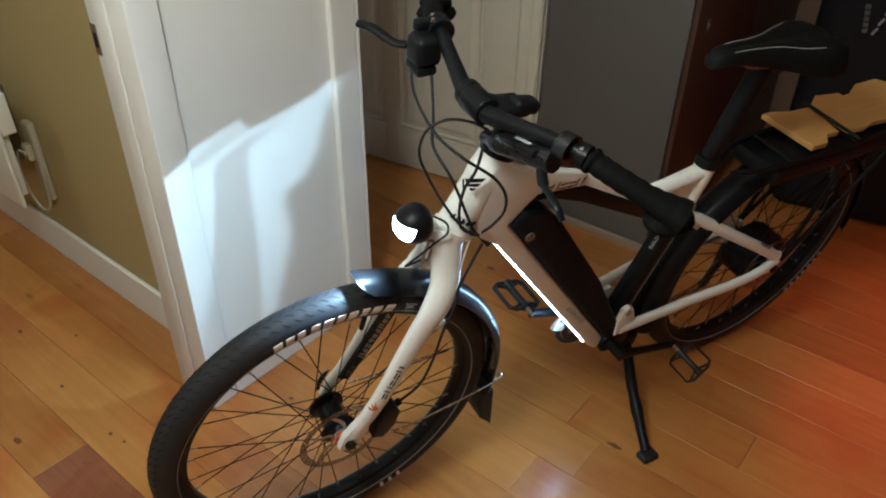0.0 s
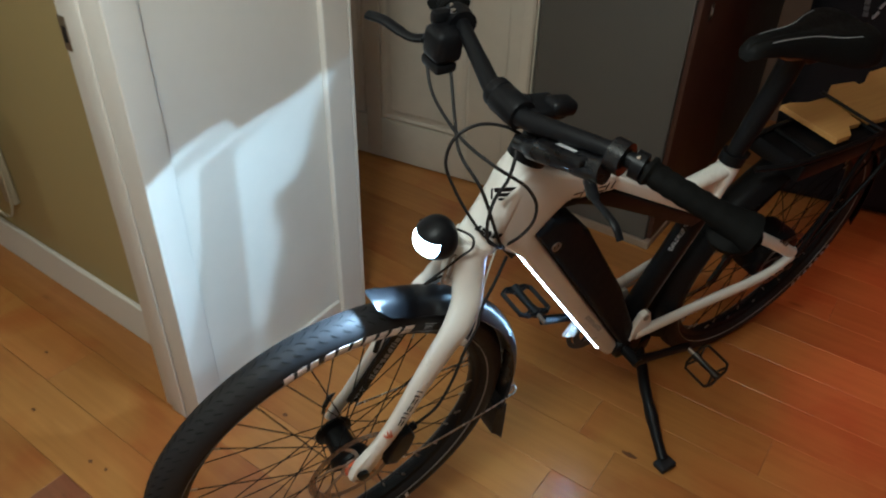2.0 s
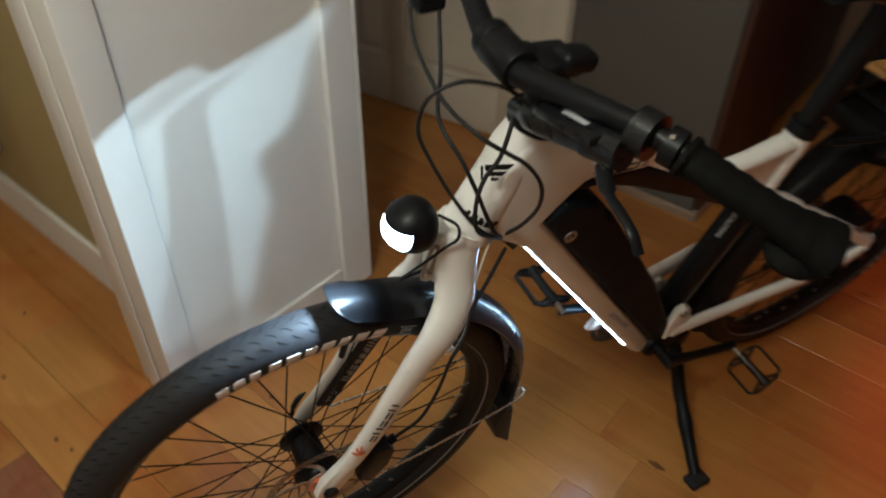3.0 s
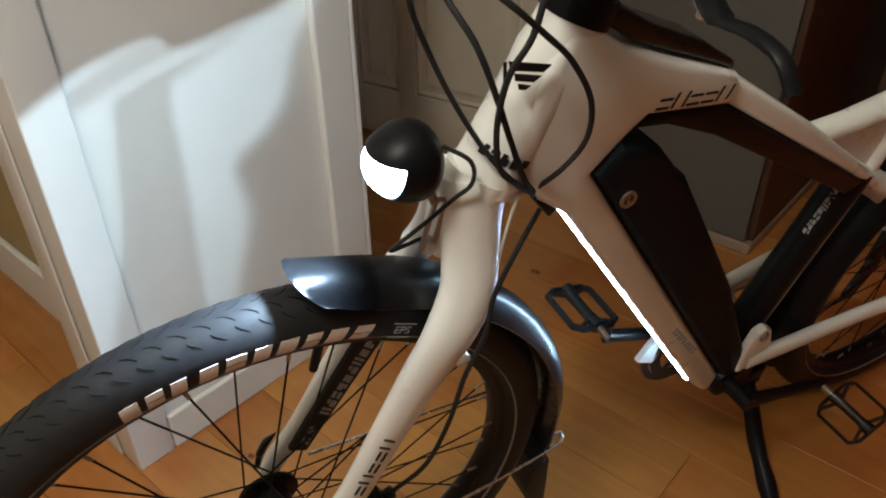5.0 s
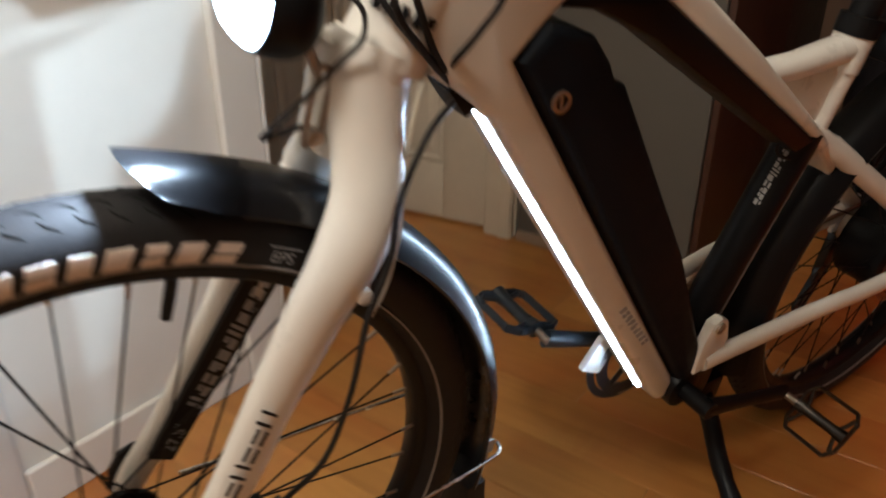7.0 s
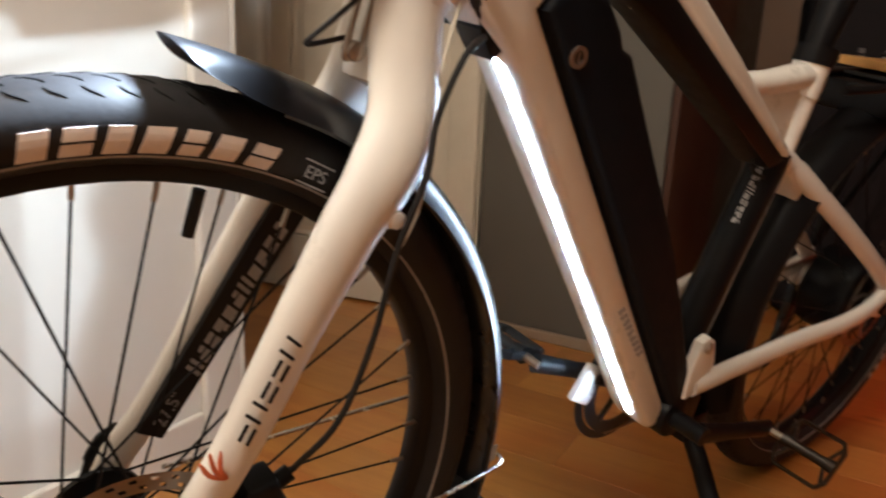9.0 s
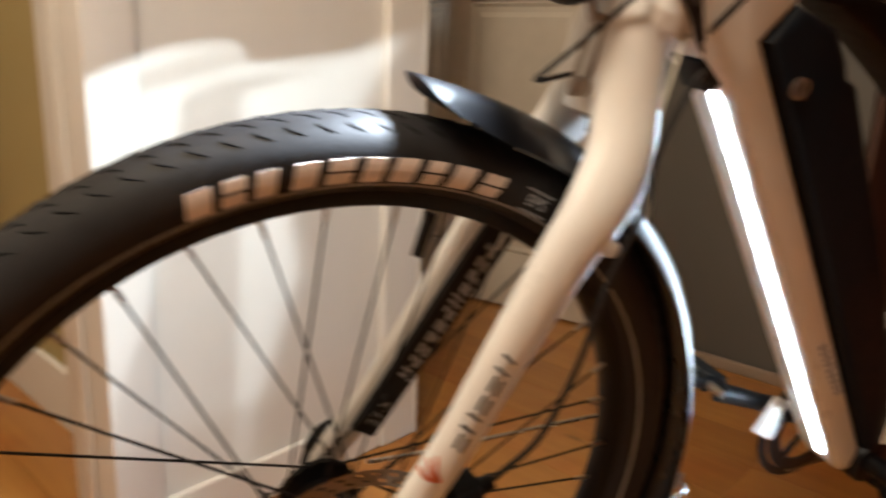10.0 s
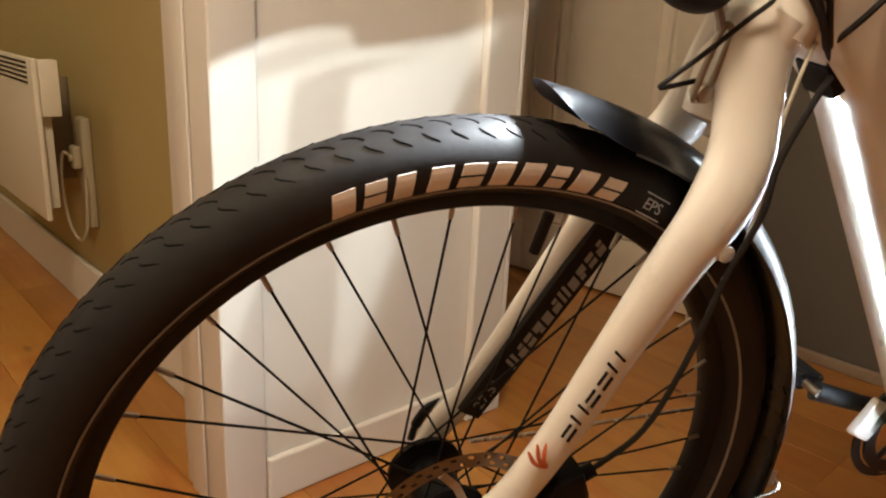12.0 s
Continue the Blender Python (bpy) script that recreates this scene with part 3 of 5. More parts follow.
def lettering(name, text, size, m, mat, parent, label=""):
    cu = bpy.data.curves.new("letters", "FONT")
    cu.body, cu.size, cu.extrude, cu.align_x, cu.align_y = text, size, 0.0002, "CENTER", "CENTER"
    tmp = bpy.data.objects.new("letters", cu)
    scene.collection.objects.link(tmp)
    bpy.context.view_layer.update()
    me = bpy.data.meshes.new_from_object(tmp.evaluated_get(bpy.context.evaluated_depsgraph_get()))
    bpy.data.objects.remove(tmp)
    bpy.data.curves.remove(cu)
    me.materials.clear()
    me.materials.append(mat)
    me.transform(m)
    ob = new(name, me)
    ob.parent = parent
    return tagged(ob, label)


UPRIGHT = Matrix.Rotation(radians(90), 4, "X")
r = 0.3205
em = arc_matrix(r, 64.6, -tyre_wall(r) - 0.0006)
lettering("tyre_letters", "EPS", 0.013, em @ UPRIGHT, mark_grey, front, "small grey letters on the tyre wall")
for dz in (-0.0085, 0.0085):
    part("tyre_rule", moved(box(-0.013, 0.013, -0.0004, 0.0002, dz - 0.0006, dz + 0.0006), em), mark_grey, front, smooth=False)

# hub, brake disc and valve of the front wheel
HUBP = [(0.0, -0.050), (0.010, -0.050), (0.013, -0.047), (0.024, -0.0465), (0.026, -0.040), (0.036, -0.034), (0.036, -0.029), (0.026, -0.024), (0.023, 0.024), (0.036, 0.029), (0.036, 0.034), (0.024, 0.040), (0.012, 0.048), (0.0, 0.048)]


def spun(profile, seg=48):
    bm = bmesh.new()
    rings = [[bm.verts.new((r * math.cos(2 * math.pi * i / seg), y, r * math.sin(2 * math.pi * i / seg))) for r, y in profile] for i in range(seg)]
    for i in range(seg):
        j = (i + 1) % seg
        for k in range(len(profile) - 1):
            bm.faces.new((rings[i][k], rings[i][k + 1], rings[j][k + 1], rings[j][k]))
    bmesh.ops.remove_doubles(bm, verts=bm.verts, dist=1e-6)
    return bm


part("hub", spun(HUBP), black_satin, front, "black alloy hub")
part("hub_ring", lathe([(0.0155, -0.0565), (0.0205, -0.0565), (0.0205, -0.0478), (0.0155, -0.0478)], 32), mark_red, front, "red anodised ring on the hub")


def disc(radius, y):
    """A brake disc: a thin ring pierced by two staggered rows of holes, on six swept arms."""
    bms = []
    ring = bmesh.new()
    radii = [radius - 0.0150 + 0.0150 * k / 5 for k in range(6)]
    n = 108
    vs = [[ring.verts.new((r * math.cos(2 * math.pi * (i + 0.25 * k) / n), y, r * math.sin(2 * math.pi * (i + 0.25 * k) / n))) for k, r in enumerate(radii)] for i in range(n)]
    for i in range(n):
        j = (i + 1) % n
        for k in range(5):
            if (k == 1 and i % 3 == 0) or (k == 3 and i % 3 == 1):
                continue
            ring.faces.new((vs[i][k], vs[j][k], vs[j][k + 1], vs[i][k + 1]))
    bmesh.ops.solidify(ring, geom=ring.faces[:], thickness=0.0018)
    bms.append(ring)
    for i in range(6):
        a = 2 * math.pi * i / 6 + 0.3
        pts = [((0.022 + (radius - 0.037) * s) * math.cos(a + 0.5 * s), y, (0.022 + (radius - 0.037) * s) * math.sin(a + 0.5 * s)) for s in (0, 0.33, 0.66, 1)]
        bms.append(tube(pts, 0.0042, 6, squash=(0.25, 1), up=(0, 1, 0)))
    bms.append(lathe([(0.016, y - 0.0012), (0.026, y - 0.0012), (0.026, y + 0.0012), (0.016, y + 0.0012)], 36))
    return join(*bms)


part("brake_disc", disc(0.090, -0.0515), rotor_steel, front, "drilled steel brake disc with a brown tarnish")
for i in range(6):
    a = 2 * math.pi * i / 6 + 0.3
    part("disc_bolt", disc_y(0.021 * math.cos(a), 0.021 * math.sin(a), 0.0032, -0.0555, -0.0530, 10), dull_steel, front)
va = radians(76.8)
part("valve", tube([(0.283 * math.cos(va), -0.002, 0.283 * math.sin(va)), (0.262 * math.cos(va), -0.002, 0.262 * math.sin(va)), (0.248 * math.cos(va), -0.002, 0.248 * math.sin(va))], [0.0048, 0.0048, 0.0044], 10), black_rubber, front, "black tyre valve with cap")

# hub motor and cassette of the rear wheel
part("hub_motor", spun([(0.0, -0.062), (0.014, -0.062), (0.018, -0.050), (0.060, -0.047), (0.072, -0.040), (0.076, -0.028), (0.076, 0.028), (0.072, 0.036), (0.020, 0.042), (0.016, 0.06), (0.0, 0.06)], 56), black_satin, rear, "black hub motor")
part("brake_disc", disc(0.085, -0.0535), rotor_steel, rear, "drilled steel brake disc")
for k, rr in enumerate((0.046, 0.042, 0.038, 0.034, 0.030)):
    part("sprocket", disc_y(0, 0, rr, 0.044 + k * 0.004, 0.0462 + k * 0.004, 30), dull_steel, rear)


def bpart(name, bm, mat, label="", parent=None, steer=False, **kw):
    """A part in bicycle coordinates; steer turns it with the fork."""
    if steer:
        bm.transform(STEER)
    return part(name, bm, mat, parent or bike, label, **kw)


# ---- fork ----
LEG = [(0.010, 0.062, 0.350), (0.026, 0.062, 0.380), (0.050, 0.062, 0.412), (0.079, 0.062, 0.464), (0.111, 0.060, 0.531), (0.149, 0.057, 0.602), (0.177, 0.053, 0.645), (0.198, 0.042, 0.682), (0.205, 0.029, 0.716), (0.208, 0.018, 0.750), (0.214, 0.009, 0.786)]
LEG_R = [0.0165, 0.0185, 0.0190, 0.0195, 0.0210, 0.0250, 0.0280, 0.0285, 0.0285, 0.0310, 0.0340]
legs = {}
for side, nm in ((-1, "fork_leg"), (1, "fork_leg")):
    pts = smooth_path([(x, side * y, z) for x, y, z in LEG], 44)
    rr = [LEG_R[min(int(i / 44 * 10), 9)] * (1 - (i / 44 * 10) % 1) + LEG_R[min(int(i / 44 * 10) + 1, 10)] * ((i / 44 * 10) % 1) for i in range(45)]
    rr = [r * (0.84 if side > 0 and i < 30 else 1.0) for i, r in enumerate(rr)]
    legs[side] = bpart(nm, tube(pts, rr, 18, squash=(1.0, 0.62), up=(1, 0, 0.2)), frame_white, "white fork leg" if side < 0 else "white fork leg with a black band", steer=True)
crown = bpart("fork_crown", tube([(0.200, 0, 0.704), (0.208, 0, 0.745), (0.226, 0, 0.785)], [0.026, 0.033, 0.034], 24), frame_white, "white fork crown", steer=True)
bpart("crown_bore", join(tube([(0.1985, 0, 0.6985), (0.201, 0, 0.7045)], 0.0195, 20), tube([(0.196, -0.004, 0.690), (0.200, -0.002, 0.700)], 0.0045, 8)), dull_steel, "dull steel bore under the crown", parent=crown, steer=True)
bpart("dropout", join(prism([(-0.016, 0.340), (-0.010, 0.332), (0.024, 0.336), (0.046, 0.368), (0.050, 0.395), (0.020, 0.40), (-0.006, 0.372)], -0.070, -0.054, 0.003)), frame_white, parent=legs[-1], steer=True)
bpart("axle_end", disc_y(0.006, 0.352, 0.0115, -0.080, -0.0705, 6, 0.001), black_satin, "black axle nut", parent=legs[-1], steer=True)
bpart("axle_lever", tube(smooth_path([(0.0, 0.074, 0.352), (0.006, 0.080, 0.364), (0.016, 0.082, 0.380), (0.028, 0.080, 0.394)], 14), [0.007] * 5 + [0.010] * 6 + [0.008, 0.006, 0.004, 0.002], 10, squash=(1, 0.5)), black_satin, "black quick-release lever", parent=legs[1], steer=True)
# brake caliper and its hose
bpart("brake_caliper", join(prism([(0.056, 0.335), (0.080, 0.322), (0.106, 0.352), (0.115, 0.388), (0.104, 0.415), (0.080, 0.412), (0.064, 0.375)], -0.072, -0.040, 0.006, 3), tube([(0.104, -0.058, 0.400), (0.120, -0.058, 0.408)], 0.0075, 10)), black_satin, "black hydraulic brake caliper", parent=legs[-1], steer=True)
bpart("brake_hose", tube(smooth_path([(0.275, -0.030, 0.745), (0.236, -0.058, 0.735), (0.212, -0.066, 0.690), (0.203, -0.074, 0.650), (0.186, -0.074, 0.597), (0.176, -0.070, 0.520), (0.155, -0.066, 0.450), (0.120, -0.058, 0.408)], 48), 0.0027, 8), black_rubber, "black brake hose")
# chrome-edged wire beside it
bpart("lamp_wire", tube(smooth_path([(0.264, -0.020, 0.768), (0.248, -0.030, 0.768), (0.237, -0.036, 0.740), (0.230, -0.040, 0.702), (0.2275, -0.045, 0.656), (0.213, -0.056, 0.616), (0.196, -0.062, 0.590)], 44), 0.0016, 8), plastic_white, "thin pale wire along the fork")
# marks on the fork legs
fr = (Vector((0.111, 0, 0.531)) - Vector((0.050, 0, 0.412))).normalized()
for i, kind in enumerate((5, 6, 5, 5, 6)):
    c = Vector((0.0715, 0, 0.4690)) + fr * (0.0172 * i)
    m = Matrix.Identity(4)
    m.col[0][:3], m.col[1][:3], m.col[2][:3], m.col[3][:3] = fr, (0, 1, 0), Vector((-fr.z, 0, fr.x)), c + Vector((0, -0.0748 + 0.0004 * i, 0))
    bpart("fork_mark", moved(glyph(kind, -0.0066, 0.0066, -0.0075, 0.0075, 0.3, 0.0009, 0.42), m), mark_black, "black printed mark", parent=legs[-1], steer=True, smooth=False)
for tip in ((0.040, 0.457), (0.047, 0.463), (0.055, 0.462)):
    bpart("fork_emblem", tube(smooth_path([(0.061, -0.0745, 0.436), (0.5 * (0.063 + tip[0]) - 0.004, -0.0760, 0.5 * (0.436 + tip[1]) - 0.002), (tip[0], -0.0748, tip[1])], 8), [0.0006] + [0.0018] * 6 + [0.0014, 0.0008], 6), mark_red, "small red emblem", parent=legs[-1], steer=True)
# band and marks on the inner face of the far leg
fb = (Vector((0.155, 0, 0.588)) - Vector((0.046, 0, 0.405))).normalized()
nr = Vector((-fb.z, 0, fb.x))
lo, hi = Vector((0.0435, 0, 0.401)), Vector((0.157, 0, 0.590))
poly = [lo - nr * 0.0120, hi - nr * 0.0165, hi + nr * 0.0165, lo + nr * 0.0120]
bpart("fork_band", prism([(v.x, v.z) for v in poly], 0.0405, 0.0480, 0.001), mark_black, "black printed band", parent=legs[1], steer=True, smooth=False)


def on_band(s, y):
    m = Matrix.Identity(4)
    m.col[0][:3], m.col[1][:3], m.col[2][:3], m.col[3][:3] = fb, (0, 1, 0), nr, lo.lerp(hi, s) + Vector((0, y, 0)) - nr * 0.002
    return m


for i, kind in enumerate((6, 3, 5, 1, 2, 3, 6, 2, 4, 5, 3)):
    bpart("fork_mark", moved(glyph(kind, -0.0050, 0.0050, -0.0072, 0.0072, 0.25, 0.0006, 0.8), on_band(0.30 + 0.060 * i, 0.0404)), mark_grey, "grey printed mark", parent=legs[1], steer=True, smooth=False)
lettering("size_letters", "27.5\"", 0.016, STEER @ on_band(0.12, 0.0402) @ UPRIGHT, mark_grey, legs[1], "small grey size mark")

# ---- frame ----
SPAN = 0.031
bpart("frame", join(
    prism([(0.222, 0.792), (0.262, 0.895), (0.280, 0.918), (0.302, 0.918), (0.336, 0.897), (0.384, 0.878), (0.488, 0.842), (0.490, 0.8075), (0.382, 0.8200), (0.363, 0.803), (0.331, 0.769), (0.690, 0.288), (0.704, 0.250), (0.672, 0.250), (0.650, 0.272), (0.316, 0.721), (0.284, 0.746)], -SPAN, SPAN, 0.010, 3),
    prism([(0.480, 0.845), (0.658, 0.740), (0.868, 0.603), (0.905, 0.575), (0.893, 0.552), (0.815, 0.6180), (0.488, 0.8080)], -0.025, 0.025, 0.008, 3),
    tube([(0.228, 0, 0.772), (0.262, 0, 0.845), (0.300, 0, 0.925)], [0.0345, 0.032, 0.0295], 28),
    tube([(0.655, 0, 0.704), (0.755, 0, 0.709), (0.853, 0, 0.721)], [0.0150, 0.0155, 0.0180], 18, squash=(1.0, 1.1)),
    tube([(0.836, 0, 0.598), (0.847, 0, 0.648), (0.855, 0, 0.704)], [0.0185, 0.0180, 0.0200], 18, squash=(1.0, 1.1)),
    prism([(0.685, 0.706), (0.760, 0.709), (0.852, 0.718), (0.846, 0.612), (0.800, 0.640)], -0.010, 0.010, 0.004),
    tube([(0.852, 0, 0.694), (0.860, 0, 0.746)], 0.0235, 22)), frame_white, "white painted aluminium frame")
bpart("frame_inlay", prism([(0.372, 0.806), (0.384, 0.8185), (0.488, 0.8065), (0.818, 0.6165), (0.785, 0.606), (0.489, 0.770), (0.414, 0.801)], -0.0255, 0.0255, 0.004), black_satin, "black inlay under the top tube")
batt = bpart("battery", prism([(0.3325, 0.7690), (0.3550, 0.799), (0.404, 0.785), (0.428, 0.760), (0.437, 0.744), (0.452, 0.738), (0.612, 0.515), (0.735, 0.305), (0.742, 0.236), (0.706, 0.252), (0.6915, 0.289)], -0.040, 0.040, 0.010, 4), battery_case, "matt black battery in the down tube")
bpart("key_lock", join(lathe([(0.0062, -0.0425), (0.0098, -0.0425), (0.0098, -0.0398), (0.0062, -0.0398)], 24), box(-0.0012, 0.0012, -0.0420, -0.0400, -0.0045, 0.0045)), dull_steel, "steel key lock", parent=batt).matrix_basis = Matrix.Translation((0.3740, 0, 0.7350))
bpart("bottom_bracket", join(disc_y(0.712, 0.262, 0.030, -0.040, 0.040, 28, 0.004), prism([(0.690, 0.30), (0.742, 0.31), (0.79, 0.27), (0.785, 0.215), (0.72, 0.222), (0.690, 0.25)], -0.030, 0.030, 0.008)), black_satin, "black bottom bracket shell")
bpart("seat_tube", tube([(0.828, 0, 0.622), (0.817, 0, 0.590), (0.775, 0, 0.460), (0.724, 0, 0.300)], [0.0255, 0.0250, 0.0245, 0.0260], 22), black_satin, "black seat tube")
for i in range(10):
    axis = Vector((0.8195, 0, 0.598)).lerp(Vector((0.796, 0, 0.525)), i / 9)
    d = Vector((-0.306, 0, -0.952))
    o = Vector((-0.90, -0.33, 0.29)).normalized()
    side = o.cross(d)
    m = Matrix.Identity(4)
    m.col[0][:3], m.col[1][:3], m.col[2][:3], m.col[3][:3] = d, -o, side, axis + o * 0.0253
    bpart("tube_mark", moved(glyph(i * 3 + 1, -0.0036, 0.0032, -0.0048, 0.0048, 0.2, 0.0008, 0.7), m), mark_grey, "grey printed mark", smooth=False)
bpart("cable", tube(smooth_path([(0.792, -0.014, 0.632), (0.776, -0.012, 0.624), (0.766, -0.010, 0.612), (0.774, -0.012, 0.599), (0.795, -0.016, 0.592)], 20), 0.0020, 8), black_rubber, "black control cable")
bpart("tube_wire", tube(smooth_path([(0.838, -0.0195, 0.600), (0.832, -0.0205, 0.590), (0.812, -0.0205, 0.525), (0.790, -0.0205, 0.455), (0.764, -0.0210, 0.372), (0.752, -0.0220, 0.345)], 30), 0.0013, 6), mark_grey, "thin grey wire along the seat tube")
# marks on the top tube and the head
tr = Vector((0.995, 0, -0.085)).normalized()
for i, kind in enumerate((5, 6, 5, 5, 6)):
    c = Vector((0.3930, -0.0312, 0.8335)) + tr * (0.0190 * i)
    m = Matrix.Identity(4)
    m.col[0][:3], m.col[1][:3], m.col[2][:3], m.col[3][:3] = tr, (0, 1, 0), Vector((-tr.z, 0, tr.x)), c
    bpart("frame_mark", moved(glyph(kind, -0.0075, 0.0085, -0.0075, 0.0085, 0.3, 0.0005, 0.36), m), mark_black, "black outlined mark", smooth=False)
for bar in ([(0.2205, 0.9050), (0.2570, 0.8985), (0.2500, 0.8935), (0.2225, 0.8972)], [(0.2260, 0.8945), (0.2490, 0.8905), (0.2425, 0.8862), (0.2275, 0.8882)], [(0.2300, 0.8855), (0.2400, 0.8835), (0.2360, 0.8798), (0.2312, 0.8805)], [(0.2165, 0.9040), (0.2188, 0.9046), (0.2215, 0.8850), (0.2190, 0.8840)]):
    bm = prism(bar, -0.0006, 0.0006)
    for v in bm.verts:
        v.co.y += -0.0333 + 0.30 * max(0.0, 0.240 - v.co.x)
    bpart("head_emblem", bm, mark_black, "black emblem on the head tube", smooth=False)
for i in range(5):
    a = radians(-155 + i * 17)
    ax = Vector((0.42, 0, 0.907))
    e1, e2 = Vector((0.907, 0, -0.42)), Vector((0, 1, 0))
    o = e1 * math.cos(a) + e2 * math.sin(a)
    tn = ax.cross(o)
    m = Matrix.Identity(4)
    m.col[0][:3], m.col[1][:3], m.col[2][:3], m.col[3][:3] = tn, -o, ax, Vector((0.2440, 0, 0.806)) + o * 0.0338
    bpart("head_mark", moved(glyph(i * 2 + 3, -0.0038, 0.0036, -0.0052, 0.0052, 0.1, 0.0008), m), mark_black, "dark printed mark", smooth=False)
bpart("display_cover", prism([(0.311, 0.9270), (0.322, 0.9120), (0.345, 0.8970), (0.428, 0.8660), (0.486, 0.8440), (0.484, 0.8530), (0.437, 0.8800), (0.366, 0.9090), (0.330, 0.9280)], -0.021, 0.021, 0.006, 3), black_gloss, "glossy black cover on the top tube")

dm = (Vector((0.608, 0, 0.376)) - Vector((0.535, 0, 0.463))).normalized()
for i in range(9):
    m = Matrix.Identity(4)
    m.col[0][:3], m.col[1][:3], m.col[2][:3], m.col[3][:3] = dm, (0, 1, 0), Vector((-dm.z, 0, dm.x)), Vector((0.541, -0.0312, 0.456)) + dm * (0.0112 * i)
    bpart("tube_mark", moved(glyph(i * 3 + 2, -0.0036, 0.0036, -0.0052, 0.0052, 0.2, 0.0005), m), mark_grey, "small grey printed mark", smooth=False)

# light strip under the down tube
d = (Vector((0.652, 0, 0.272)) - Vector((0.318, 0, 0.722))).normalized()
nn = Vector((-d.z, 0, d.x)) * -1
nn = nn if nn.x < 0 else -nn
a, b = Vector((0.3070, 0, 0.7365)), Vector((0.650, 0, 0.2745))
bm = bmesh.new()
vs = []
for p in (a, b):
    for y in (-0.0132, -0.0038):
        for l in (-0.003, 0.0047):
            vs.append(bm.verts.new(p + nn * l + Vector((0, y, 0))))
for f in ((0, 1, 3, 2), (4, 6, 7, 5), (0, 4, 5, 1), (2, 3, 7, 6), (1, 5, 7, 3), (0, 2, 6, 4)):
    bm.faces.new([vs[i] for i in f])
bmesh.ops.recalc_face_normals(bm, faces=bm.faces)
bmesh.ops.bevel(bm, geom=bm.edges[:], offset=0.0018, segments=2, profile=0.5, affect="EDGES", clamp_overlap=True)
bpart("light_strip", bm, led_glow, "glowing white light strip")
bpart("strip_clip", join(prism([(0.3125, 0.7415), (0.2930, 0.7265), (0.2745, 0.7500), (0.2760, 0.7600), (0.2960, 0.7640)], -0.025, 0.010, 0.002), box(0.278, 0.286, 0.005, 0.024, 0.751, 0.758, 0.002), box(0.277, 0.287, 0.022, 0.036, 0.747, 0.761, 0.003)), black_satin, "black cable clip at the top of the light strip")
bpart("chain_guard", moved(box(-0.022, 0.022, 0.050, 0.062, -0.018, 0.040, 0.004), Matrix.Translation((0.628, 0, 0.272)) @ Matrix.Rotation(radians(28), 4, "Y")), frame_white, "white bracket beside the chainring")

# ---- rear triangle ----
for s in (-1, 1):
    bpart("seat_stay", tube(smooth_path([(0.800, s * 0.010, 0.638), (0.862, s * 0.0175, 0.6035), (0.945, s * 0.034, 0.553), (1.035, s * 0.050, 0.499), (1.125, s * 0.063, 0.444), (1.200, s * 0.071, 0.395)], 30), [0.0090] * 4 + [0.0125] * 3 + [0.0150] * 24, 14, squash=(1.0, 0.7)), frame_white, "white seat stay with a small mark")
    root = [(0.728, -0.040, 0.308), (0.82, -0.050, 0.324), (0.95, -0.061, 0.340)] if s < 0 else [(0.700, 0.048, 0.388), (0.76, 0.050, 0.398), (0.84, 0.052, 0.410), (0.95, 0.060, 0.395)]
    bits = [tube(smooth_path(root + [(1.06, s * 0.068, 0.345 if s < 0 else 0.372), (1.145, s * 0.072, 0.358 if s < 0 else 0.368), (1.202, s * 0.072, 0.384)], 30), 0.0150, 14, squash=(1.05, 0.7))]
    bits.append(prism([(0.712, 0.294), (0.754, 0.302), (0.762, 0.342), (0.746, 0.378), (0.732, 0.386), (0.716, 0.380), (0.708, 0.340)], s * 0.030, s * 0.046, 0.004))
    bits.append(prism([(1.165, 0.342), (1.222, 0.332), (1.232, 0.376), (1.210, 0.408), (1.182, 0.398)], s * 0.063, s * 0.073, 0.003))
    bpart("chain_stay", join(*bits), frame_white, "white chain stay")
bpart("pivot_bolt", join(disc_y(0.729, 0.372, 0.0085, -0.050, -0.0462, 16, 0.001), disc_y(0.729, 0.372, 0.0045, -0.0515, -0.0498, 6, 0.0005)), dull_steel, "steel bolt")
bpart("axle_nut", disc_y(1.206, 0.353, 0.012, -0.082, -0.0735, 6, 0.001), black_satin)
for i in range(4):
    c = Vector((1.090 + 0.013 * i, -0.0780, 0.487 - 0.0095 * i))
    bpart("stay_mark", moved(box(-0.0055, 0.0045, -0.0005, 0.0004, -0.0045, 0.0045), Matrix.Translation(c) @ Matrix.Rotation(radians(33), 4, "Y")), mark_black, "black printed mark", smooth=False)
# derailleur and chain on the far side
bpart("derailleur", join(box(1.183, 1.213, 0.060, 0.078, 0.245, 0.335, 0.005), disc_y(1.186, 0.250, 0.020, 0.060, 0.066, 20), disc_y(1.166, 0.190, 0.020, 0.060, 0.066, 20), prism([(1.173, 0.258), (1.199, 0.250), (1.177, 0.184), (1.155, 0.190)], 0.057, 0.0695, 0.002)), crank_metal, "black derailleur")
bpart("chain", join(tube([(0.712, 0.055, 0.350), (1.204, 0.055, 0.395)], 0.0035, 6), tube([(0.700, 0.055, 0.180), (1.163, 0.063, 0.172)], 0.0035, 6)), dull_steel, "oily steel chain")

# ---- mudguards ----


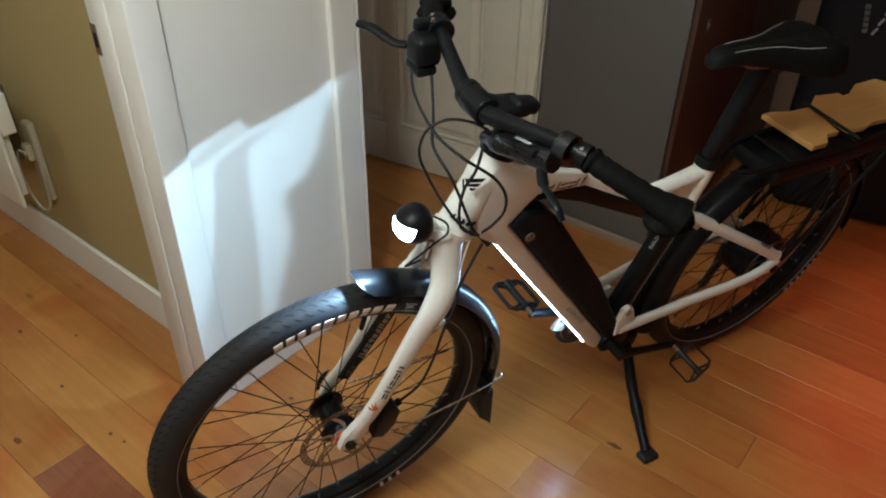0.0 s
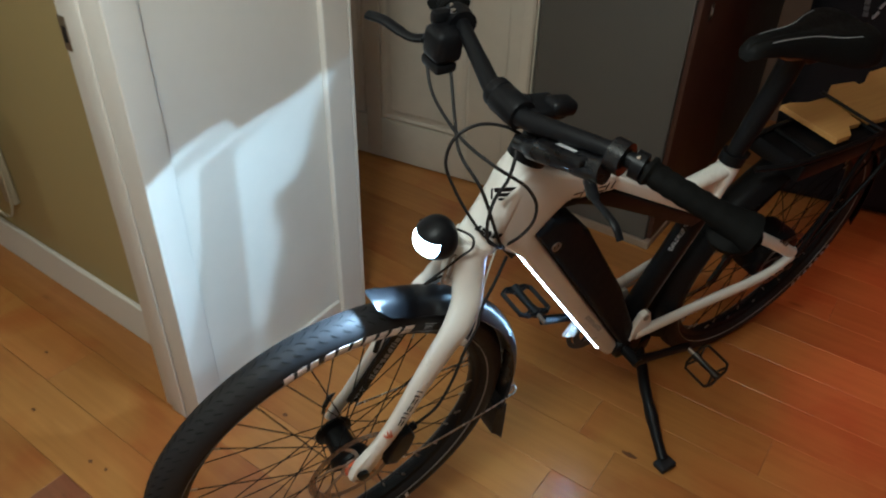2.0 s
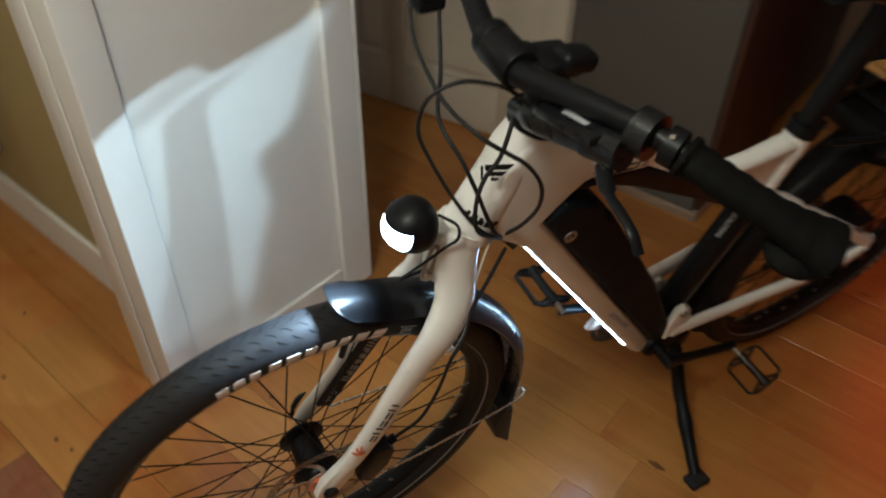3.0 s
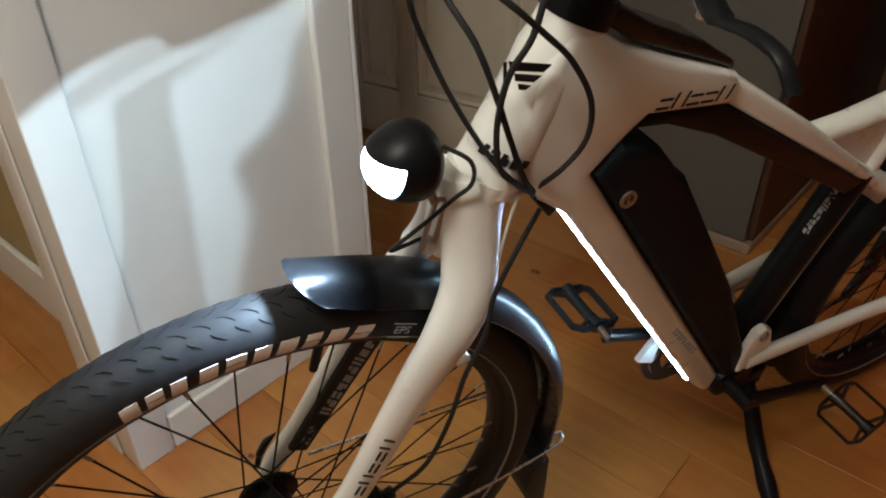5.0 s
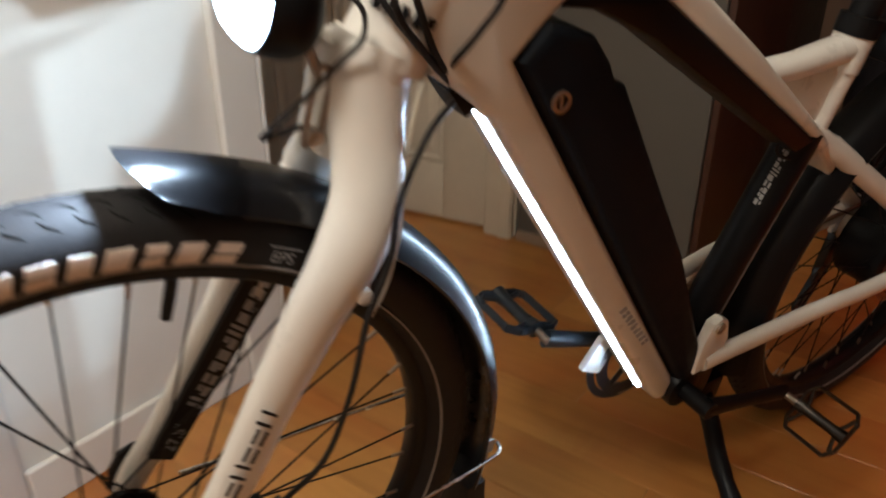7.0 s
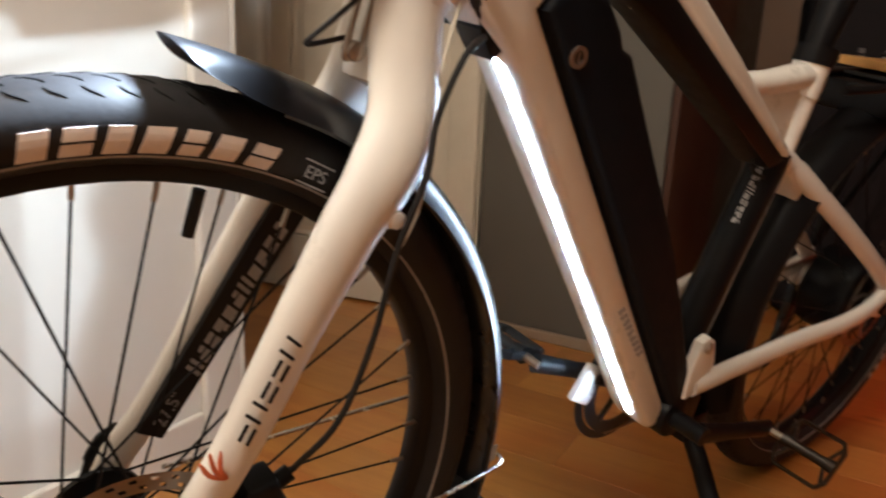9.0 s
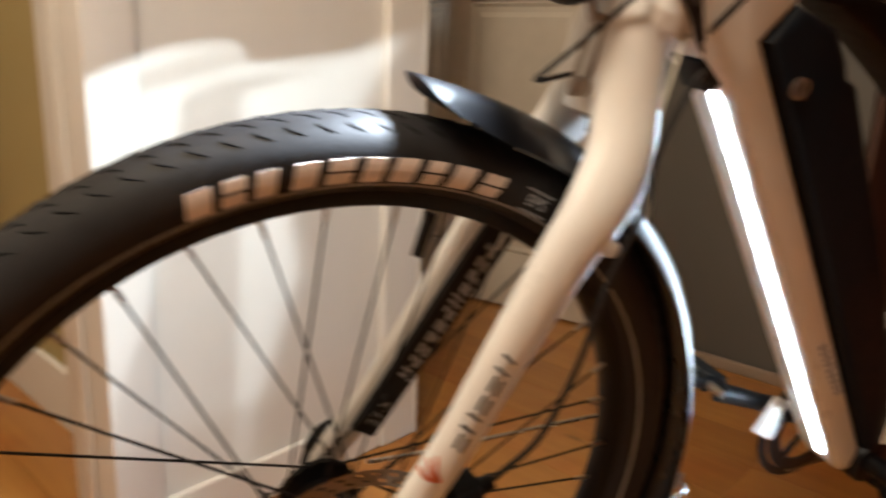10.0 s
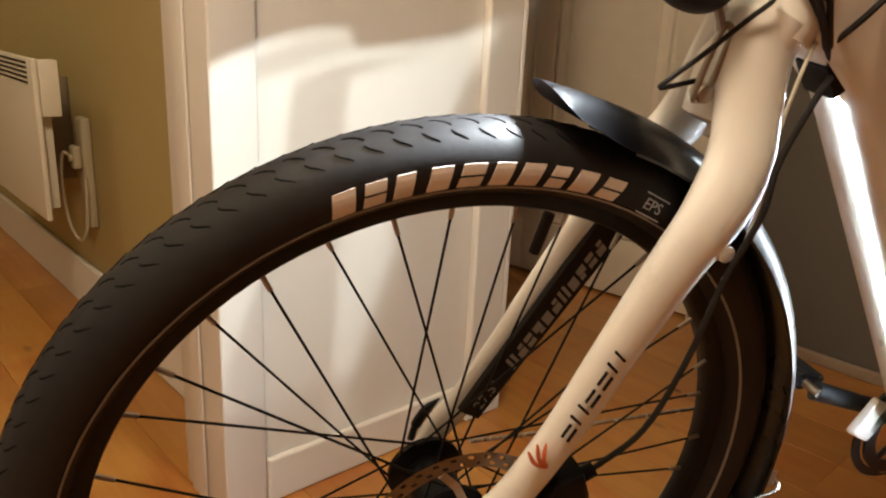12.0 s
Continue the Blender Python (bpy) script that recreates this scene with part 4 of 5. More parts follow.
def mudguard(center, a0, a1, r, half, seg=48, thick=0.0022, drop=0.022):
    """A trough over the tyre from the angle a0 to a1; r gives the radius at an angle."""
    bm = bmesh.new()
    rings = []
    n = 20
    for j in range(seg + 1):
        deg = a0 + (a1 - a0) * j / seg
        a = radians(deg)
        prof = []
        for i in range(n + 1):
            s = math.sin(math.pi * (i / n - 0.5))
            prof.append((r(deg) - (drop(deg) if callable(drop) else drop) * abs(s) ** 2.6, s * half))
        prof += [(q - thick, y * 0.965) for q, y in reversed(prof)]
        rings.append([bm.verts.new((q * math.cos(a), y, q * math.sin(a))) for q, y in prof])
    m = len(rings[0])
    for j in range(seg):
        for k in range(m):
            bm.faces.new((rings[j][k], rings[j][(k + 1) % m], rings[j + 1][(k + 1) % m], rings[j + 1][k]))
    bm.faces.new(rings[0])
    bm.faces.new(rings[-1][::-1])
    bmesh.ops.translate(bm, vec=center, verts=bm.verts)
    return bm


FG = 0.3765
guard = bpart("front_mudguard", mudguard(HUB, -16, 72, lambda d: FG + 0.026 * max(0.0, (52 - d) / 68) ** 1.4, 0.0355, drop=0.024), black_gloss, "glossy black plastic mudguard", steer=True)
# nose: the guard lifts off the tyre and ends in a rounded lip
bm = bmesh.new()
rows_ = []
for i in range(13):
    s = i / 12
    ring = []
    for k in range(25):
        w = math.sin(math.pi * (k / 24 - 0.5))
        a = radians(71.5 + 12.6 * s * (1 - 0.46 * (1 - math.sqrt(max(1 - abs(w) ** 2.4, 0)))))
        rr = FG + 0.0045 * s * s - (0.0240 - 0.0035 * s * s) * abs(w) ** 2.6
        ring.append(bm.verts.new((rr * math.cos(a), w * 0.0355, 0.353 + rr * math.sin(a))))
    rows_.append(ring)
for i in range(12):
    for k in range(24):
        bm.faces.new((rows_[i][k], rows_[i][k + 1], rows_[i + 1][k + 1], rows_[i + 1][k]))
bmesh.ops.solidify(bm, geom=bm.faces[:], thickness=0.0030)
bpart("mudguard_nose", bm, black_gloss, "glossy black lip of the mudguard", parent=guard, steer=True)
bpart("mud_flap", prism([(0.358, 0.245), (0.3840, 0.248), (0.392, 0.180), (0.400, 0.100), (0.380, 0.128), (0.362, 0.150), (0.356, 0.190)], -0.030, 0.030, 0.002), black_rubber, "black rubber mud flap", parent=guard, steer=True)
bpart("mudguard_stay", tube(smooth_path([(0.062, -0.066, 0.345), (0.125, -0.062, 0.312), (0.25, -0.052, 0.302), (0.364, -0.041, 0.300), (0.392, -0.034, 0.300), (0.3975, -0.022, 0.300)], 40), 0.0022, 8), steel, "thin steel mudguard stay", parent=guard, steer=True)
bpart("mudguard_stay", tube(smooth_path([(0.062, 0.066, 0.345), (0.125, 0.062, 0.345), (0.25, 0.050, 0.355), (0.364, 0.041, 0.360), (0.394, 0.030, 0.362)], 40), 0.0022, 8), steel, "thin steel mudguard stay", parent=guard, steer=True)
bpart("guard_mark", moved(box(-0.004, 0.004, -0.0005, 0.0005, -0.010, 0.010), Matrix.Translation((0.3760, -0.0350, 0.318))), mark_grey, "small grey mark", parent=guard, steer=True, smooth=False)
bpart("guard_bolt", join(disc_y(0.186, 0.617, 0.007, -0.070, -0.054, 12, 0.001), box(0.176, 0.196, -0.060, -0.040, 0.606, 0.628, 0.003)), frame_white, "white mudguard lug on the fork", parent=legs[-1], steer=True)
rear_guard = bpart("rear_mudguard", mudguard(REAR, -4, 200, lambda d: 0.3675 + 0.030 * max(0.0, (d - 128) / 72), 0.0400, 72, drop=0.030), black_satin, "black plastic rear mudguard")
bpart("rear_stay", tube([(1.213, -0.066, 0.395), (1.31, -0.05, 0.51), (1.440, -0.036, 0.648)], 0.003, 8), black_satin, "black mudguard stay", parent=rear_guard)

# ---- headlamp ----
LAMP = Vector((0.149, -0.004, 0.818))


def lamp_piece(cuts, grow, thick):
    """A piece of the lamp's egg, kept on the far side of each cut (point, normal)."""
    bm = bmesh.new()
    bmesh.ops.create_uvsphere(bm, u_segments=48, v_segments=28, radius=1.0)
    for v in bm.verts:
        x = v.co.x
        v.co = LAMP + Vector((x * (0.0385 if x < 0 else 0.0290), v.co.y * 0.0345, v.co.z * 0.0340 * (1 + 0.10 * x))) * grow
    for p, n in cuts + [SIDECUT]:
        bmesh.ops.bisect_plane(bm, geom=bm.verts[:] + bm.edges[:] + bm.faces[:], plane_co=p, plane_no=n, clear_inner=True)
    if thick:
        bmesh.ops.recalc_face_normals(bm, faces=bm.faces)
        bmesh.ops.solidify(bm, geom=bm.faces[:], thickness=thick)
    return bm


SIDECUT = (Vector((0.149, 0.0262, 0.8)), Vector((0, -1.0, 0)))
SILL = (Vector((0.108, 0, 0.8335)), Vector((0.06, 0, 1.0)))
BACKCUT = (Vector((0.1265, 0, 0.800)), Vector((1.0, 0, -0.27)))
headlamp = bpart("headlamp", join(lamp_piece([SILL], 1.02, 0.002), lamp_piece([(SILL[0], -SILL[1]), BACKCUT], 1.02, 0.002)), black_satin, "black headlamp switched on", steer=True)
bpart("lens", lamp_piece([(SILL[0], -SILL[1]), (BACKCUT[0], -BACKCUT[1])], 0.985, 0), lamp_glow, "glowing white lens", parent=headlamp, steer=True)
ring_pts = [Vector((0.1715 - 0.005 * t + 0.0062 * math.cos(q), -0.0165, 0.7510 - 0.021 * t + 0.004 * math.sin(q))) for t, q in ((-1, 0.4), (-1.1, 1.57), (-1, 2.7), (1, 3.6), (1.1, 4.71), (1, 5.8), (-1, 0.4))]
bpart("lamp_bracket", join(tube(smooth_path(ring_pts, 44), 0.0026, 8), disc_y(0.1680, 0.7285, 0.0072, -0.022, -0.010, 14, 0.001), tube([(0.172, -0.015, 0.774), (0.166, -0.010, 0.794)], 0.004, 8)), dull_steel, "bent steel lamp bracket", parent=headlamp, steer=True)
bpart("lamp_cable", tube(smooth_path([(0.176, -0.014, 0.832), (0.194, -0.030, 0.822), (0.195, -0.034, 0.802), (0.182, -0.028, 0.785), (0.158, -0.020, 0.758), (0.135, -0.013, 0.735), (0.133, -0.012, 0.731), (0.140, -0.012, 0.7315), (0.166, -0.014, 0.738)], 40), 0.0020, 8), black_rubber, "thin black lamp cable", parent=headlamp, steer=True)

# ---- handlebar ----
HALF_BAR = [(0.243, 0.030, 1.022), (0.256, 0.095, 1.036), (0.272, 0.160, 1.049), (0.284, 0.200, 1.051), (0.304, 0.250, 1.043), (0.333, 0.300, 1.030), (0.362, 0.340, 1.016)]
BAR = [(x, -y, z) for x, y, z in reversed(HALF_BAR)] + HALF_BAR
bar = bpart("handlebar", tube(smooth_path(BAR, 72), [0.0112 + 0.0035 * math.exp(-((i - 36) / 9) ** 2) for i in range(73)], 16), black_satin, "black handlebar", steer=True)
for s in (-1, 1):
    path = smooth_path([(x, s * y, z) for x, y, z in ((0.288, 0.212, 1.050), (0.304, 0.250, 1.043), (0.331, 0.297, 1.031), (0.358, 0.334, 1.018))], 26)
    rad = [0.0170 + 0.0007 * math.sin(i * 1.9) + (0.003 if i < 2 else 0) + (0.011 * max(0, (i - 15) / 11) ** 1.4) for i in range(27)]
    bpart("grip", join(tube(path, rad, 18, squash=(0.85, 1.12)), ball((0.352, s * 0.318, 1.006), 0.032, (1.25, 0.95, 0.5))), grip_rubber, "black rubber grip with a wide heel", parent=bar, steer=True)
    bpart("grip_collar", tube([(0.281, s * 0.196, 1.051), (0.2865, s * 0.209, 1.0505)], 0.0185, 18), black_satin, "black grip collar", parent=bar, steer=True)
    bpart("collar_bolt", tube([(0.274, s * 0.203, 1.0655), (0.276, s * 0.207, 1.0675)], 0.0028, 8), dull_steel, parent=bar, steer=True)
bpart("stem", join(tube(smooth_path([(0.302, 0, 0.930), (0.313, 0, 0.962), (0.300, 0, 0.990), (0.262, 0, 1.014)], 18), [0.024] * 7 + [0.021] * 12, 18), moved(disc_y(0, 0, 0.0225, -0.027, 0.027, 24, 0.003), Matrix.Translation((0.245, 0, 1.022))), tube([(0.296, 0, 0.918), (0.304, 0, 0.940)], 0.031, 24)), black_satin, "black handlebar stem", steer=True)
bpart("bike_computer", join(moved(box(-0.034, 0.034, -0.026, 0.026, -0.010, 0.009, 0.007, 3), Matrix.Translation((0.286, -0.014, 1.018)) @ Matrix.Rotation(radians(8), 4, "Y")), moved(box(-0.024, 0.024, -0.017, 0.017, -0.013, 0.011, 0.010, 4), Matrix.Translation((0.312, -0.026, 1.022)) @ Matrix.Rotation(radians(12), 4, "Y")), moved(disc_y(0, 0, 0.022, 0.022, 0.038, 20, 0.002), Matrix.Translation((0.245, 0, 1.024)))), black_satin, "black handlebar display", steer=True)
# left brake: reservoir, clamp and lever
brake_l = bpart("brake_lever_body", join(tube([(0.276, -0.188, 1.051), (0.271, -0.168, 1.050)], 0.0225, 18), tube(smooth_path([(0.258, -0.176, 1.030), (0.250, -0.130, 1.016), (0.244, -0.075, 0.996), (0.246, -0.028, 0.980)], 18), [0.017] * 6 + [0.0150] * 9 + [0.011] * 4, 14), moved(box(-0.017, 0.017, -0.045, 0.045, 0, 0.010, 0.003), Matrix.Translation((0.248, -0.115, 1.018)) @ Matrix.Rotation(radians(-16), 4, "X"))), black_gloss, "glossy black brake reservoir and clamp", steer=True)
bpart("reservoir_label", moved(box(-0.0035, 0.0035, -0.018, 0.018, 0.0102, 0.0108), Matrix.Translation((0.248, -0.118, 1.0190)) @ Matrix.Rotation(radians(-16), 4, "X")), mark_grey, "small pale label", parent=brake_l, steer=True, smooth=False)
bpart("lever_hinge", join(tube([(0.250, -0.160, 1.008), (0.238, -0.184, 1.008)], 0.0060, 10), tube([(0.244, -0.172, 1.018), (0.244, -0.172, 1.000)], 0.0042, 10)), steel, "bright steel lever hinge", parent=brake_l, steer=True)
bpart("brake_lever", tube(smooth_path([(0.246, -0.168, 1.012), (0.230, -0.196, 1.012), (0.218, -0.226, 1.020), (0.212, -0.250, 1.020), (0.212, -0.264, 1.008)], 22), [0.0075] * 6 + [0.0048] * 17, 10, squash=(0.7, 1.1)), black_satin, "black brake lever", parent=brake_l, steer=True)
# right side: clamp, lever, shifter block
brake_r = bpart("brake_lever_body", join(tube([(0.276, 0.172, 1.050), (0.281, 0.196, 1.051)], 0.0225, 18), tube(smooth_path([(0.262, 0.200, 1.036), (0.244, 0.196, 1.028), (0.232, 0.190, 1.018)], 14), 0.0150, 14), box(0.222, 0.270, 0.150, 0.200, 1.000, 1.052, 0.012, 3), box(0.224, 0.262, 0.152, 0.200, 0.984, 1.002, 0.006), box(0.236, 0.268, 0.186, 0.206, 1.046, 1.068, 0.006)), black_satin, "black brake body and gear shifter block", steer=True)
bpart("clamp_bolt", tube([(0.262, 0.182, 1.068), (0.262, 0.182, 1.073)], 0.004, 8), steel, parent=brake_r, steer=True)
bpart("brake_lever", tube(smooth_path([(0.240, 0.200, 1.022), (0.216, 0.214, 1.020), (0.204, 0.236, 1.024), (0.192, 0.262, 1.030), (0.180, 0.288, 1.028)], 22), [0.0085] * 10 + [0.0095] * 13, 10, squash=(0.7, 1.1)), black_satin, "black brake lever", parent=brake_r, steer=True)

# ---- cables in front of the head tube ----
CABLES = [
    [(0.232, 0.196, 0.990), (0.214, 0.140, 0.962), (0.190, 0.030, 0.965), (0.196, -0.040, 0.965), (0.232, -0.050, 0.936), (0.263, -0.050, 0.908), (0.290, -0.050, 0.868), (0.296, -0.048, 0.829), (0.280, -0.044, 0.800), (0.268, -0.026, 0.768)],
    [(0.246, -0.028, 0.978), (0.232, -0.045, 0.965), (0.222, -0.050, 0.934), (0.209, -0.048, 0.908), (0.205, -0.046, 0.878), (0.206, -0.046, 0.848), (0.214, -0.046, 0.818), (0.240, -0.038, 0.790), (0.280, -0.022, 0.752)],
    [(0.252, 0.156, 0.988), (0.226, 0.095, 0.946), (0.178, 0.010, 0.955), (0.186, -0.034, 0.927), (0.206, -0.040, 0.882), (0.224, -0.040, 0.840), (0.250, -0.036, 0.788), (0.285, -0.018, 0.750)],
    [(0.256, -0.020, 0.984), (0.224, -0.020, 1.006), (0.182, -0.016, 1.018), (0.152, -0.008, 1.000), (0.148, 0.0, 0.955), (0.168, 0.0, 0.905), (0.192, -0.012, 0.856), (0.215, -0.030, 0.818), (0.245, -0.036, 0.784), (0.285, -0.012, 0.748)],
]
for i, pts in enumerate(CABLES):
    bpart("cable", tube(smooth_path(pts, 64), 0.0026 if i != 3 else 0.0024, 8), black_rubber, "black control cable")

# ---- saddle and post ----
bpart("seat_clamp", join(tube([(0.858, 0, 0.735), (0.861, 0, 0.757)], 0.0255, 22), box(0.876, 0.902, -0.012, 0.012, 0.736, 0.752, 0.003)), black_satin, "black seat clamp")
bpart("seat_post", tube([(0.852, 0, 0.720), (0.862, 0, 0.770), (0.874, 0, 0.815), (0.900, 0, 0.915), (0.908, 0, 0.975)], [0.0170, 0.0175, 0.0205, 0.0225, 0.0235], 18), black_satin, "black seat post")
bm = bmesh.new()
rows_ = []
SAD = [(0.748, 0.010, 1.008), (0.754, 0.020, 1.016), (0.775, 0.027, 1.022), (0.82, 0.030, 1.022), (0.865, 0.034, 1.019), (0.905, 0.044, 1.017), (0.945, 0.062, 1.016), (0.985, 0.080, 1.014), (1.025, 0.090, 1.013), (1.060, 0.086, 1.010), (1.082, 0.068, 1.003), (1.092, 0.040, 0.992)]
for x, half, top in SAD:
    ring = []
    skirt = 0.009 + 0.037 * min(1.0, max(0.0, (x - 0.75) / 0.25))
    for k in range(22):
        a = math.pi * k / 21
        w = math.cos(a)
        ring.append(bm.verts.new((x, -w * half * (1 - 0.10 * max(abs(w) - 0.94, 0) / 0.06), top - 0.012 * abs(w) ** 2 - skirt * (max(abs(w) - 0.70, 0) / 0.30) ** 1.4 - 0.005 * math.exp(-(w / 0.16) ** 2))))
    rows_.append(ring)
for i in range(len(rows_) - 1):
    for k in range(21):
        bm.faces.new((rows_[i][k], rows_[i][k + 1], rows_[i + 1][k + 1], rows_[i + 1][k]))
    bm.faces.new((rows_[i][0], rows_[i + 1][0], rows_[i + 1][21], rows_[i][21]))
bm.faces.new(rows_[0])
bm.faces.new(rows_[-1][::-1])
saddle = bpart("saddle", bm, saddle_skin, "black padded saddle with dim grey piping", angle=70)
for s in (-1, 1):
    bpart("piping", tube(smooth_path([(0.760, s * 0.012, 1.0125), (0.80, s * 0.0165, 1.0185), (0.86, s * 0.0195, 1.0160), (0.91, s * 0.028, 1.0140), (0.955, s * 0.044, 1.0107), (1.000, s * 0.054, 1.0095)], 30), 0.0010, 6), mark_grey, "dim grey piping", parent=saddle)
    bpart("saddle_rail", tube(smooth_path([(0.80, s * 0.012, 1.002), (0.85, s * 0.020, 0.978), (0.94, s * 0.022, 0.972), (1.02, s * 0.032, 1.000)], 20), 0.0035, 8), dull_steel, parent=saddle)
bpart("saddle_base", prism([(0.775, 1.010), (0.86, 1.004), (0.95, 1.000), (1.06, 0.994), (1.05, 0.965), (0.99, 0.948), (0.93, 0.948), (0.86, 0.978)], -0.024, 0.024, 0.008), black_satin, "black plastic saddle base", parent=saddle)

# ---- kickstand ----
kick = bpart("kickstand", tube(smooth_path([(0.800, -0.020, 0.200), (0.794, -0.055, 0.165), (0.784, -0.095, 0.125), (0.764, -0.155, 0.092), (0.745, -0.205, 0.070), (0.732, -0.240, 0.056)], 30), [0.0140] * 14 + [0.0128 + 0.0030 * math.sin(i * 0.45) ** 2 for i in range(9)] + [0.0120] * 8, 12), black_satin, "black kickstand leg resting on the floor")
bpart("kickstand_foot", moved(box(-0.020, 0.026, -0.017, 0.017, -0.004, 0.013, 0.005, 3), Matrix.Translation((0.728, -0.250, 0.0460)) @ Matrix.Rotation(radians(-9.35), 4, "X")), black_rubber, "black rubber foot", parent=kick)
bpart("kickstand_mount", box(0.775, 0.825, -0.030, 0.030, 0.190, 0.235, 0.006), black_satin, "black kickstand mount", parent=kick)

# ---- cranks and pedals ----
BB = Vector((0.712, 0, 0.262))
crank = bpart("chainring", join(lathe([(0.060, 0.050), (0.078, 0.050), (0.078, 0.054), (0.060, 0.054)], 56), *[tube([(0.02 * math.cos(a), 0.052, 0.02 * math.sin(a)), (0.063 * math.cos(a), 0.052, 0.063 * math.sin(a))], 0.007, 8, squash=(1, 0.4)) for a in (0.3, 1.56, 2.81, 4.07, 5.33)], lathe([(0.080, 0.056), (0.092, 0.056), (0.092, 0.059), (0.080, 0.059)], 56)), crank_metal, "black chainring with guard")
crank.matrix_basis = Matrix.Translation(BB)
for sgn, lat in ((-1, 0.078), (1, -0.078)):
    dirv = Vector((-0.942, 0, 0.335) if sgn < 0 else (0.972, 0, -0.236)).normalized()
    tip = BB + dirv * (0.170 if sgn < 0 else 0.188)
    a = bpart("crank_arm", join(tube([BB + Vector((0, lat, 0)), BB + dirv * 0.085 + Vector((0, lat * 1.05, 0)), tip + Vector((0, lat * 1.1, 0))], [0.0165, 0.0125, 0.0140], 14, squash=(1, 0.62), up=(0, 0, 1)), tube([BB + Vector((0, lat * 0.4, 0)), BB + Vector((0, lat * 1.12, 0))], 0.013, 16)), crank_metal if sgn < 0 else black_satin, "black alloy crank arm")
    py = lat * 1.1 + math.copysign(0.066, lat)
    tilt = radians(14 if sgn < 0 else -46)
    pm = Matrix.Translation(tip + Vector((0, py, 0))) @ Matrix.Rotation(tilt, 4, "Y") @ Matrix.Scale(1.0 if sgn < 0 else 0.84, 4)
    outline = [(-0.046, -0.036), (-0.030, -0.046), (0.030, -0.046), (0.046, -0.036), (0.046, 0.036), (0.030, 0.046), (-0.030, 0.046), (-0.046, 0.036)]
    cage = [tube([(*outline[i], 0), (*outline[(i + 1) % 8], 0)], 0.0068, 8, squash=(1.0, 0.55), up=(0, 0, 1)) for i in range(8)]
    cage.append(tube([(0, -0.046, 0), (0, -0.020, 0), (0, 0.020, 0), (0, 0.046, 0)], [0.0130, 0.0095, 0.0095, 0.0130], 12))
    for u in (-1, 1):
        for v in (-1, 1):
            cage.append(tube([(0.006 * u, 0.030 * v, 0), (0.034 * u, 0.040 * v, 0)], 0.0052, 8, squash=(1.0, 0.7), up=(0, 0, 1)))
    for i in range(8):
        q = outline[i]
        cage.append(tube([(q[0], q[1], -0.0062), (q[0], q[1], 0.0062)], 0.0015, 6))
    bpart("pedal", moved(join(*cage), pm), crank_metal if sgn < 0 else pedal_metal, "black open platform pedal" if sgn < 0 else "worn alloy platform pedal", parent=a)
    bpart("pedal_axle", tube([tip + Vector((0, lat * 1.0, 0)), tip + Vector((0, py, 0))], 0.006, 10), dull_steel, parent=a)

# ---- rack with its wooden deck ----
rack = bpart("rack", tube(smooth_path([(0.93, -0.02, 0.705), (1.02, -0.055, 0.718), (1.20, -0.062, 0.718), (1.45, -0.062, 0.718), (1.66, -0.060, 0.718), (1.70, -0.030, 0.718), (1.705, 0, 0.718), (1.70, 0.030, 0.718), (1.66, 0.060, 0.718), (1.45, 0.062, 0.718), (1.20, 0.062, 0.718), (1.02, 0.055, 0.718), (0.93, 0.02, 0.705)], 80), 0.0062, 10), black_satin, "black tubular luggage rack")
for x in (1.08, 1.30, 1.52):
    bpart("rack_crossbar", tube([(x, -0.062, 0.718), (x, 0.062, 0.718)], 0.0055, 8), black_satin, parent=rack)
for s in (-1, 1):
    for x0, x1 in ((1.255, 1.29), (1.36, 1.50)):
        bpart("rack_strut", tube([(1.213, s * 0.078, 0.385), (x0, s * 0.072, 0.55), (x1, s * 0.062, 0.715)], 0.0060, 10), black_satin, parent=rack)
bpart("rack_box", box(1.030, 1.620, -0.066, 0.072, 0.668, 0.7125, 0.008), black_satin, "black tray below the deck", parent=rack)
DECK = [
    [(1.145, -0.050), (1.193, -0.051), (1.220, -0.026), (1.260, -0.029), (1.280, 0.075), (1.213, 0.079), (1.170, 0.094), (1.139, 0.097)],
    [(1.291, -0.033), (1.344, -0.041), (1.376, -0.033), (1.432, -0.038), (1.600, -0.040), (1.602, 0.073), (1.575, 0.107), (1.494, 0.107), (1.440, 0.082), (1.413, 0.080), (1.411, 0.094), (1.339, 0.107), (1.294, 0.083)],
]
for poly in DECK:
    bm = prism([(x, y) for x, y in poly], 0.0, 0.014, 0.0015)
    for v in bm.verts:
        v.co = Vector((v.co.x, v.co.z, 0.7255 + v.co.y))
    bpart("deck_board", bm, deck_wood, "sawn yellow pine deck board with notches", parent=rack, smooth=False)
bpart("deck_strap", tube([(1.272, -0.075, 0.7445), (1.274, 0.09, 0.7445)], 0.006, 8, squash=(0.5, 1)), black_rubber, "black strap across the deck", parent=rack)
tail = bpart("tail_lamp", box(1.712, 1.738, -0.045, 0.045, 0.668, 0.706, 0.006, 3), black_satin, "tail lamp switched on", parent=rack)
bpart("tail_lens", box(1.7385, 1.746, -0.040, 0.040, 0.672, 0.702, 0.003), tail_glow, "glowing red lens", parent=tail)

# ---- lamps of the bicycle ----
# added cell hidden in the headlamp: its mask shapes the streaks on the partition
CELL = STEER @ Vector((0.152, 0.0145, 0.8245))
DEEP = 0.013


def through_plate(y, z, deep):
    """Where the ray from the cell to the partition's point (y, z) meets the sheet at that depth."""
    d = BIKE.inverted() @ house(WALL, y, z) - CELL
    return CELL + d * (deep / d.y)


